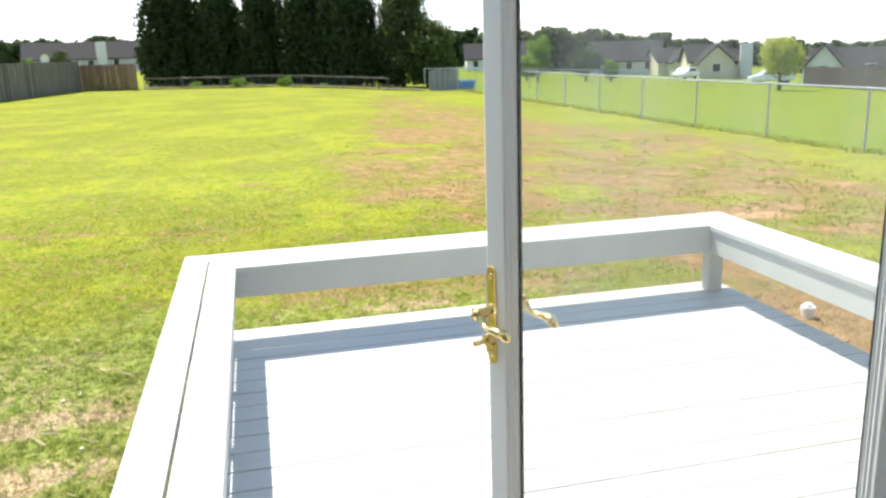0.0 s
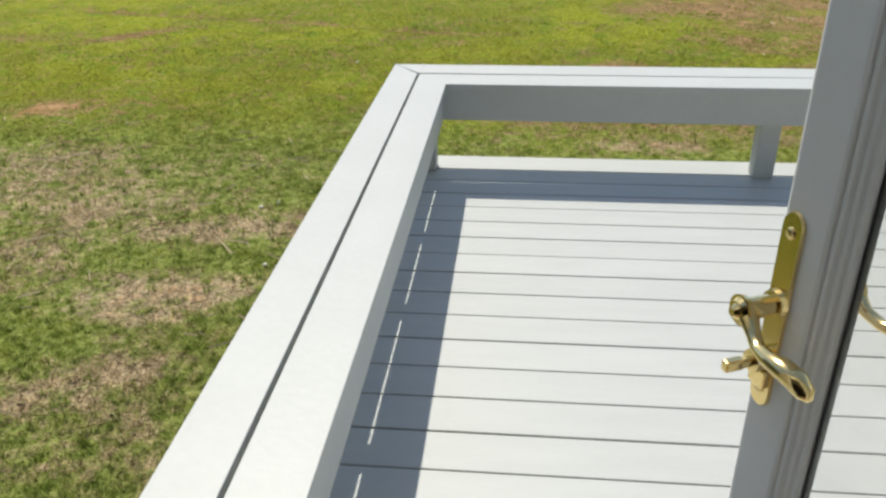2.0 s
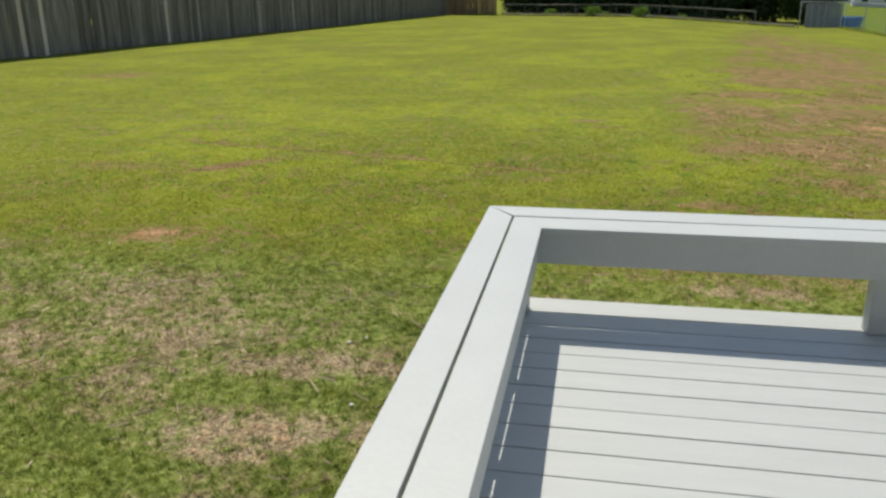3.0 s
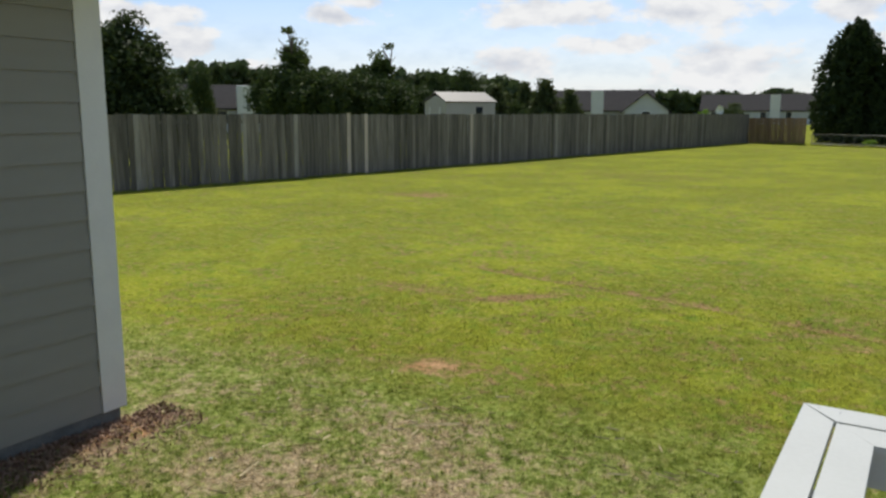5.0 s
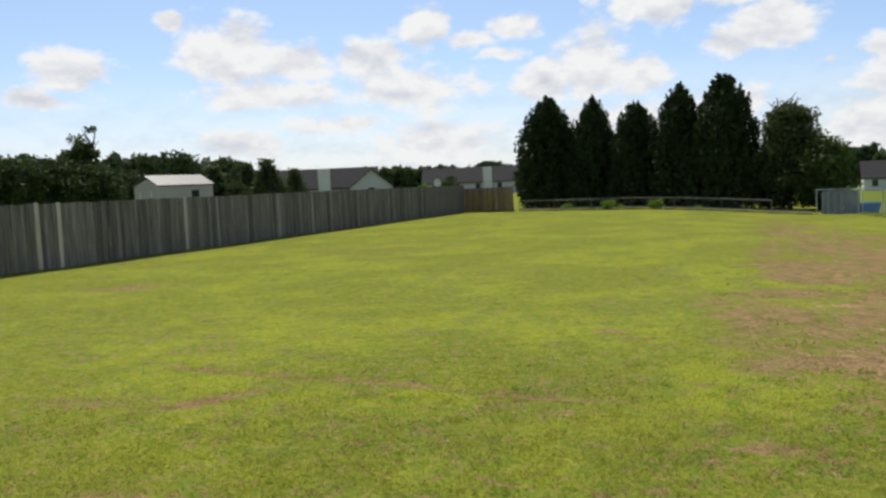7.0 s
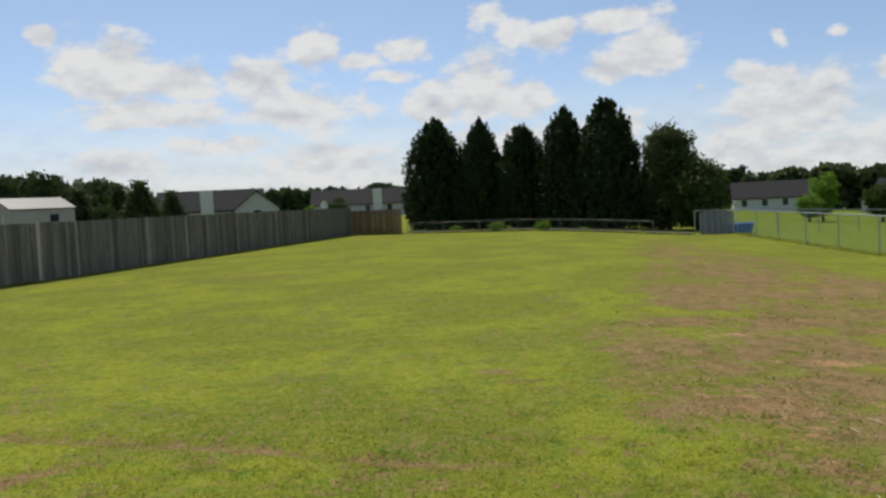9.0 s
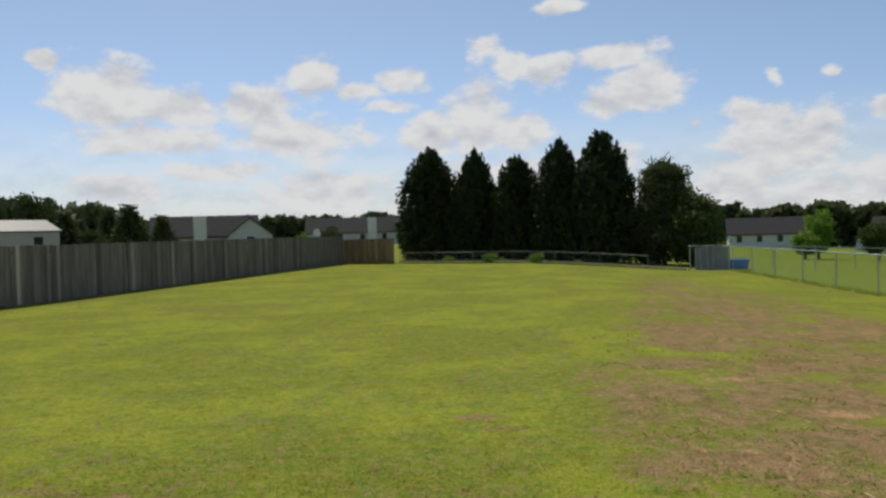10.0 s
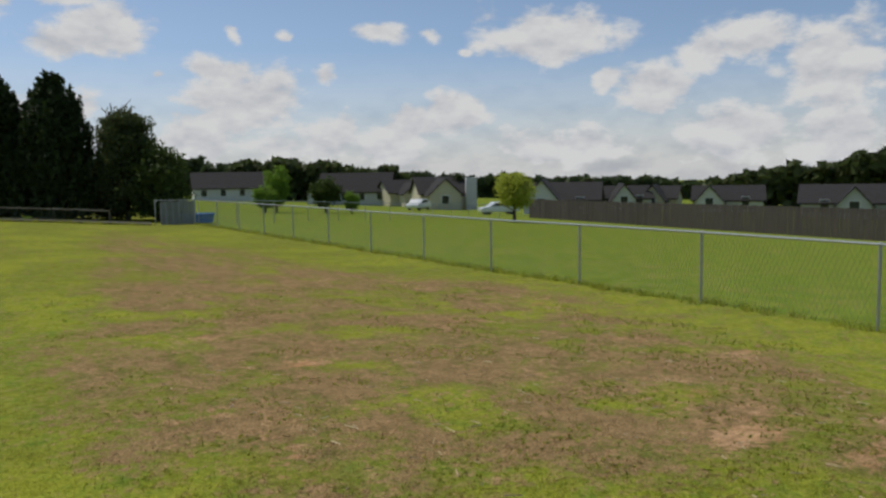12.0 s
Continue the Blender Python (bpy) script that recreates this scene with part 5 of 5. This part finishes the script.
def build_trees():
    big = round_proto(41, 5.7, 1.55, 26000, BIGLEAF, "dense dark green tree behind the privacy fence", z0=0.1, leaf=0.085, clumps=90, shape="tapered")
    x, y = spot(-53.5, 30)
    plant(big, x, y, 1.0, 0, (rise(7.0, 30) - land_at(x, y)) / 5.8, first=True)
    low = round_proto(48, 3.6, 1.5, 15000, BIGLEAF, "broad dark shrubby tree behind the privacy fence", z0=0.05, leaf=0.085, clumps=70)
    for az, el, first in ((-51.6, 2.7, True), (-55.9, 3.7, False)):
        x, y = spot(az, 29.5)
        plant(low, x, y, 0.85, az, (rise(el, 29.5) - land_at(x, y)) / 3.9, first=first)
    pine = round_proto(42, 7.2, 1.0, 5000, MIDLEAF, "slim airy pine above the fence", z0=0.12, leaf=0.10, clumps=60, shape="pine", name="pine_tree")
    x, y = spot(-42.4, 45)
    plant(pine, x, y, 1.1, 0, (rise(6.4, 45) - land_at(x, y)) / 7.2, first=True)
    x, y = spot(-36.4, 45)
    plant(pine, x, y, 1.0, 120, (rise(5.4, 45) - land_at(x, y)) / 7.2)
    mid = round_proto(43, 4.6, 1.8, 15000, HEDGELEAF, "mid-green tree behind the fence", z0=0.08, leaf=0.10, clumps=60)
    cone = round_proto(44, 4.6, 1.0, 6000, DARKLEAF, "dark conical evergreen behind the fence", z0=0.04, leaf=0.11, clumps=60, shape="cone", name="evergreen_tree")
    first_mid, first_cone = True, True
    for az, el, dist, w in ((-48.6, 3.3, 60, 0.6), (-43.9, 3.3, 46, 0.75), (-42.2, 3.3, 44, 1.0), (-40.3, 3.1, 43, 1.0), (-38.3, 3.0, 44, 1.0), (-36.0, 2.6, 43, 0.9), (-34.2, 2.2, 46, 0.8), (-32.6, 3.0, 48, 0.5), (-30.4, 3.2, 50, 0.75), (-26.8, 0.9, 42, 0.45), (-58.5, 3.0, 48, 1.3), (-62.0, 2.6, 48, 1.3), (-12.6, 0.5, 66, 0.7)):
        x, y = spot(az, dist)
        plant(mid, x, y, w, az * 7, (rise(el, dist) - land_at(x, y)) / 4.7, first=first_mid)
        first_mid = False
    for az, el, dist, w in ((-28.3, 2.5, 42, 1.0), (-27.6, 1.9, 44, 0.9), (-26.1, 2.6, 55, 0.9), (-24.7, 2.8, 50, 1.15), (-22.9, 2.0, 60, 1.0), (-48.5, 1.8, 60, 1.2), (-12.3, 0.9, 75, 1.2), (33.8, 0.3, 120, 2.0), (43.0, -0.2, 120, 2.4)):
        x, y = spot(az, dist)
        plant(cone, x, y, w, az * 5, (rise(el, dist) - land_at(x, y)) / 4.8, first=first_cone)
        first_cone = False
    lime = round_proto(45, 4.4, 1.3, 7000, LIMELEAF, "bright green young tree on the neighbouring lawn", z0=0.12, leaf=0.12, clumps=50)
    x, y = spot(20.9, 72)
    plant(lime, x, y, 0.8, 0, (rise(1.1, 72) - land_at(x, y)) / 4.6, first=True)
    x, y = spot(20.1, 70)
    plant(lime, x, y, 0.8, 50, 0.55)
    x, y = spot(26.1, 74)
    plant(lime, x, y, 0.55, 90, 0.5)
    x, y = spot(SLIM_AZ, 62)
    plant(lime, x, y, 0.32, 20, 0.52)
    bush = round_proto(46, 3.2, 1.5, 6000, MIDLEAF, "round green tree on the neighbouring lawn", z0=0.2, leaf=0.13, clumps=40)
    x, y = spot(24.3, 74)
    plant(bush, x, y, 1.0, 0, (rise(0.0, 74) - land_at(x, y)) / 3.3, first=True)
    yel = round_proto(47, 3.6, 1.65, 8000, YELLOWLEAF, "yellow-green small tree before the dark fence", z0=0.22, leaf=0.11, clumps=55)
    x, y = spot(37.7, 62)
    plant(yel, x, y, 1.0, 0, (rise(0.2, 62) - land_at(x, y)) / 3.7, first=True)


def woods(name, az0, az1, dist, els, seed, mat=None, leaf=0.9, label="distant line of woods"):
    """A far wood: many overlapping crowns of leaves in one mesh."""
    rng = np.random.default_rng(seed)
    n = int((az1 - az0) * 420 * dist / 150)
    az = rng.uniform(az0, az1, n)
    crown = 0.9 * (vnoise(az * 2.2, az * 0, seed) - 0.5) + 0.5 * (vnoise(az * 6.5, az * 0, seed + 3) - 0.5)
    top = np.interp(az, np.linspace(az0, az1, len(els)), els) + crown * 150 / dist * 0.75
    d = dist + rng.uniform(0, 12, n)
    a = np.radians(az)
    x, y = EYE0.x + d * np.sin(a), EYE0.y + d * np.cos(a)
    g = land(x, y)
    hi = EYE0.z + d * np.tan(np.radians(top))
    z = g + (hi - g) * rng.uniform(0, 1, n) ** 0.6
    v, f = leaves(np.c_[x, y, z], rng.uniform(0.6, 1.3, n) * leaf, rng, 0.7)
    tagged(new(name, np_mesh(name, v, f, mat or FARLEAF)), kind="stuff", label=label, category="woods")


# ---- houses ----
def wedge(bm, w, d, z0, z1, over=0.4, t=0.18, axis="x"):
    """A gable roof shell over a plan w by d, ridge along x."""
    y = d / 2 + over
    x = w / 2 + over
    drop = (z1 - z0) * over / (d / 2)
    prof = [(-y, z0 - drop), (0, z1), (y, z0 - drop), (y, z0 - drop - t), (0, z1 - t), (-y, z0 - drop - t)]
    a, b = [bm.verts.new((-x, p, q)) for p, q in prof], [bm.verts.new((x, p, q)) for p, q in prof]
    bm.faces.new(a[::-1]), bm.faces.new(b)
    for i in range(6):
        j = (i + 1) % 6
        bm.faces.new((a[i], a[j], b[j], b[i]))
    bmesh.ops.recalc_face_normals(bm, faces=bm.faces)
    return bm


def gable_body(bm, w, d, z0, z1):
    prof = [(-d / 2, -1.0), (d / 2, -1.0), (d / 2, z0), (0, z1 - 0.2), (-d / 2, z0)]
    a, b = [bm.verts.new((-w / 2, p, q)) for p, q in prof], [bm.verts.new((w / 2, p, q)) for p, q in prof]
    bm.faces.new(a[::-1]), bm.faces.new(b)
    for i in range(5):
        j = (i + 1) % 5
        bm.faces.new((a[i], a[j], b[j], b[i]))
    bmesh.ops.recalc_face_normals(bm, faces=bm.faces)
    return bm


def house(az, dist, w, d, eave, ridge, turn, mat, label, wing=None, chimney=None, windows=3):
    x, y = spot(az, dist)
    ob = empty("house", pose(x, y, land_at(x, y), 0, 0, -az + turn), label=label, category="house")
    part("wall", gable_body(bmesh.new(), w, d, eave, ridge), mat, ob)
    part("roof", wedge(bmesh.new(), w, d, eave, ridge), SHINGLE, ob)
    if wing is not None:
        wx, ww, wr = wing
        m = pose(wx, -d / 2 - 0.6, 0, 0, 0, 90)
        for nm, bm, mt in (("wing_wall", gable_body(bmesh.new(), d * 0.6, ww, eave - 0.1, wr), mat), ("wing_roof", wedge(bmesh.new(), d * 0.6, ww, eave - 0.1, wr), SHINGLE)):
            bmesh.ops.transform(bm, matrix=m, verts=bm.verts)
            part(nm, bm, mt, ob)
    if chimney is not None:
        box_part("chimney", (chimney - 0.8, -d / 2 - 0.75, -1, chimney + 0.8, -d / 2 - 0.05, ridge - 0.2), WHITEWALL, ob, bevel=0.05)
    for k in range(windows):
        cx = -w / 2 + (k + 0.5) * w / windows
        if (wing is not None and abs(cx - wing[0]) < wing[1] / 2 + 0.6) or (chimney is not None and abs(cx - chimney) < 1.6):
            continue
        win = box_part("window", (cx - 0.55, -d / 2 - 0.05, 0.9, cx + 0.55, -d / 2 - 0.001, 2.2), TRIM, ob)
        box_part("pane", (cx - 0.45, -d / 2 - 0.07, 1.0, cx + 0.45, -d / 2 - 0.051, 2.1), WINDOW_DARK, win)
    if wing is not None:
        wy = -d / 2 - 0.6 - d * 0.3
        win = box_part("window", (wing[0] - 0.6, wy - 0.05, 0.9, wing[0] + 0.6, wy - 0.001, 2.2), TRIM, ob)
        box_part("pane", (wing[0] - 0.5, wy - 0.07, 1.0, wing[0] + 0.5, wy - 0.051, 2.1), WINDOW_DARK, win)
    return ob


def build_houses():
    house(-20.6, 112, 13, 8, 2.5, 5.0, 0, GREYWALL, "single-storey house with dark shingle roof and pale chimney", wing=(5.5, 5.5, 4.6), chimney=-0.6)
    house(-10.2, 150, 20, 9, 2.6, 5.2, 0, GREYWALL, "long single-storey house with dark roof and white chimney", chimney=1.8, windows=5)
    house(-47.2, 84, 9, 7, 2.6, 4.7, 0, GREYWALL, "house with dark roof and white chimney behind trees", chimney=2.2, wing=(-3.6, 3.4, 4.2))
    house(-59.5, 60, 10, 7, 2.3, 3.6, 0, GREYWALL, "grey-roofed house behind trees", windows=2)
    house(17.8, 150, 13, 9, 2.6, 5.2, 5, WHITEWALL, "white house with dark shingle roof", windows=4)
    house(26.6, 140, 12, 9, 2.6, 5.6, -10, GREYWALL, "grey house with steep dark roof", windows=4, wing=(-5.0, 4.0, 4.8))
    house(29.6, 135, 6, 7, 2.5, 4.4, 20, CREAMWALL, "small cream house with a gable", windows=2, wing=(0.5, 4.0, 4.0))
    house(32.6, 120, 8, 8, 2.6, 4.8, 12, CREAMWALL, "cream gabled house beyond the lawn", windows=2, wing=(-1.0, 4.6, 4.6), chimney=3.4)
    house(41.3, 105, 9, 8, 2.0, 4.0, -5, WHITEWALL, "white gabled house behind the dark fence", windows=2, wing=(-2.2, 4.4, 4.5))
    house(45.4, 125, 7, 7, 1.9, 3.6, 10, WHITEWALL, "small white gabled house", windows=2, wing=(-1, 3.4, 4.0))
    house(47.6, 130, 7, 7, 1.9, 3.6, -10, CREAMWALL, "small cream gabled house", windows=2, wing=(0.5, 3.4, 3.9))
    house(52.3, 120, 9, 7, 1.9, 3.7, 0, WHITEWALL, "white gabled house with two gables", windows=2, wing=(-2.4, 3.6, 3.9))
    house(59.6, 105, 10, 8, 2.0, 3.9, 0, GREYWALL, "grey house with dark roof and a white gable", windows=2, wing=(0.5, 3.4, 3.8))


def build_shed():
    x, y = spot(-30.9, 37)
    shed = empty("shed", pose(x, y, land_at(x, y), 0, 0, 31 + 30), label="pale grey garden shed with a light low-pitched roof", category="shed")
    part("wall", gable_body(bmesh.new(), 2.6, 2.0, 2.38, 2.86), SHEDWALL, shed)
    part("roof", wedge(bmesh.new(), 2.6, 2.0, 2.42, 2.84, over=0.06, t=0.05), SHEDROOF, shed)
    door = box_part("door", (-1.325, -0.45, 0.05, -1.301, 0.45, 2.1), SHEDWALL, shed)
    for y0 in (-0.5, 0.45):
        box_part("trim", (-1.335, y0, 0.05, -1.306, y0 + 0.05, 2.15), TRIM, shed)
    box_part("vent", (0.25, -1.025, 1.85, 0.6, -1.001, 2.15), WINDOW_DARK, shed)


def build_car():
    x, y = spot(36.6, 90)
    car = empty("car", pose(x, y, land_at(x, y), 0, 0, -20), label="white parked car beyond the neighbouring lawn", category="car")
    bm = bmesh.new()
    prof = [(-2.2, 0.35), (-2.25, 0.8), (-1.3, 0.95), (-0.6, 1.45), (0.9, 1.48), (1.7, 1.0), (2.2, 0.9), (2.25, 0.35)]
    a, b = [bm.verts.new((p, -0.85, q)) for p, q in prof], [bm.verts.new((p, 0.85, q)) for p, q in prof]
    bm.faces.new(a), bm.faces.new(b[::-1])
    for i in range(8):
        j = (i + 1) % 8
        bm.faces.new((a[i], b[i], b[j], a[j]))
    bmesh.ops.recalc_face_normals(bm, faces=bm.faces)
    bmesh.ops.bevel(bm, geom=list(bm.edges), offset=0.07, segments=3, affect="EDGES", profile=0.5)
    part("body", bm, CARPAINT, car, smooth=True)
    for s in (-0.857, 0.857):
        bm = bmesh.new()
        pts = [(-0.95, 0.98), (-0.5, 1.36), (0.8, 1.38), (1.3, 1.02)]
        v = [bm.verts.new((p, s, q)) for p, q in pts] + [bm.verts.new((p, s * 1.01, q)) for p, q in pts]
        bm.faces.new(v[:4]), bm.faces.new(v[4:][::-1])
        for i in range(4):
            bm.faces.new((v[i], v[(i + 1) % 4], v[4 + (i + 1) % 4], v[4 + i]))
        bmesh.ops.recalc_face_normals(bm, faces=bm.faces)
        part("side_window", bm, WINDOW_DARK, car)
    for wx in (-1.35, 1.4):
        for wy in (-0.8, 0.62):
            part("tyre", rod_bm(bmesh.new(), (wx, wy, 0.32), (wx, wy + 0.18, 0.32), 0.32, None, 20), TYRE, car)
    x, y = spot(30.9, 104)
    copy_thing(car, pose(x, y, land_at(x, y), 0, 0, 35))


def build_dish():
    x, y = spot(DISH_AZ, 62)
    dish = empty("satellite_dish", pose(x, y, land_at(x, y), 0, 0, -30), label="white round satellite dish on a pole behind the fence", category="satellite dish")
    top = rise(DISH_EL, 62) - land_at(x, y)
    part("pole", rod_bm(bmesh.new(), (0, 0, 0), (0, 0, top), 0.04, None, 10), GALV, dish)
    bm = bmesh.new()
    rings = []
    for k in range(5):
        r, d = 0.09 * k + 0.02, 0.014 * k * k
        rings.append([bm.verts.new((r * math.cos(a * math.pi / 10), -0.12 - d, top + r * math.sin(a * math.pi / 10))) for a in range(20)])
    for p, q in zip(rings, rings[1:]):
        for a in range(20):
            bm.faces.new((p[a], p[(a + 1) % 20], q[(a + 1) % 20], q[a]))
    bm.faces.new(rings[0])
    part("reflector", bm, PLASTIC, dish, smooth=True)
    part("arm", rod_bm(bmesh.new(), (0, -0.1, top - 0.45), (0, -0.8, top - 0.1), 0.02, None, 8), GALV, dish)


def build_weeds():
    """Low pale weeds growing through the end fence."""
    weed = round_proto(61, 0.75, 0.55, 900, LIMELEAF, "low pale green weed clump growing by the end fence", name="weed_clump", z0=0.0, leaf=0.06, clumps=16, stem=0.012)
    for k, f in enumerate(WEEDS):
        x, y = a0[0] + dd.x * f, a0[1] + dd.y * f + 0.3
        plant(weed, x, y, 0.6 + 0.25 * math.sin(k * 2.1), 70 * k, group="weeds by the end fence", first=k == 0)


def build_small():
    # round white vent cap on the ground beside the deck
    x, y = 3.53, 3.42
    z = land_at(x, y)
    cap = empty("vent_cap", pose(x, y, z - 0.01), label="white plastic pipe cap standing in the bare ground", category="pipe cap")
    part("pipe", rod_bm(bmesh.new(), (0, 0, 0), (0, 0, 0.06), 0.04, None, 20), PLASTIC, cap)
    bm = bmesh.new()
    rod_bm(bm, (0, 0, 0.06), (0, 0, 0.085), 0.048, 0.045, 24)
    rod_bm(bm, (0, 0, 0.085), (0, 0, 0.105), 0.03, 0.024, 16)
    part("lid", bm, PLASTIC, cap)
    bx, by = spot(15.6, 43.6)
    bz = land_at(bx, by)
    pool = empty("paddling_pool", pose(bx, by, bz), label="blue plastic paddling pool leaning by the far fence", category="pool")
    bm = bmesh.new()
    rod_bm(bm, (0, 0, 0.02), (0, 0, 0.45), 0.75, 0.85, 24)
    part("shell", bm, BLUE, pool)
    part("rim", tube_bm(bmesh.new(), [(0.86 * math.cos(k * math.pi / 10), 0.86 * math.sin(k * math.pi / 10), 0.46) for k in range(21)], [0.03] * 21, 6), BLUE, pool)
    rng = random.Random(9)
    proto = None
    for x, y in ((-1.05, 3.3), (-0.98, 3.36), (-1.13, 6.24), (-3.2, 2.9), (-0.85, 2.7), (4.0, 2.8)):
        bm = bmesh.new()
        bmesh.ops.create_icosphere(bm, subdivisions=2, radius=0.012)
        for v in bm.verts:
            v.co *= rng.uniform(0.8, 1.2)
            v.co.z *= 0.6
        ob = part("pebble", bm, STONE, smooth=True)
        ob.location = (x, y, land_at(x, y) + 0.012)
        tagged(ob, label="small pale stone lying in the grass", category="stone", group="pebbles")
    # mulch chips along the wall
    r = np.random.default_rng(4)
    n = 8000
    x = WX + 0.02 + np.abs(r.normal(0, 0.22, n))
    y = r.uniform(0.2, 3.32, n)
    keep = x < WX + 0.62 - 0.25 * sstep(y, 3.0, 3.5)
    x, y = x[keep], y[keep]
    v, f = leaves(np.c_[x, y, land(x, y) + 0.012 + r.uniform(0, 0.014, len(x))], r.uniform(0.006, 0.02, len(x)), r, 0.4)
    tagged(new("mulch", np_mesh("mulch", v, f, MULCH)), kind="stuff", label="reddish-brown wood mulch along the house foundation", category="mulch")


build_cypresses()
build_trees()
woods("woods_northwest", -66, -26, 125, (2.9, 2.7, 3.0, 2.6, 2.2), 51)
woods("woods_north", -26, 16, 240, (1.3, 1.2, 1.3, 1.2, 1.2), 52, leaf=1.3)
woods("woods_northeast", 16, 50, 220, (0.7, 0.5, 0.0, -0.3, -0.5, -0.6, -0.8), 53, leaf=1.3)
woods("woods_oaks", 17.5, 30, 165, (0.6, 1.0, 0.5, 0.1), 56, leaf=1.0, mat=DARKLEAF, label="taller dark trees behind the houses")
woods("woods_east", 50, 95, 150, (-1.0, 0.1, 1.25, 1.5, 1.5, 1.5, 1.5, 1.5), 54, mat=DARKLEAF, leaf=1.0)
woods("woods_west", -120, -66, 130, (2.5, 2.6, 2.9), 55)
build_houses()
build_shed()
build_car()
build_dish()
build_weeds()
build_small()
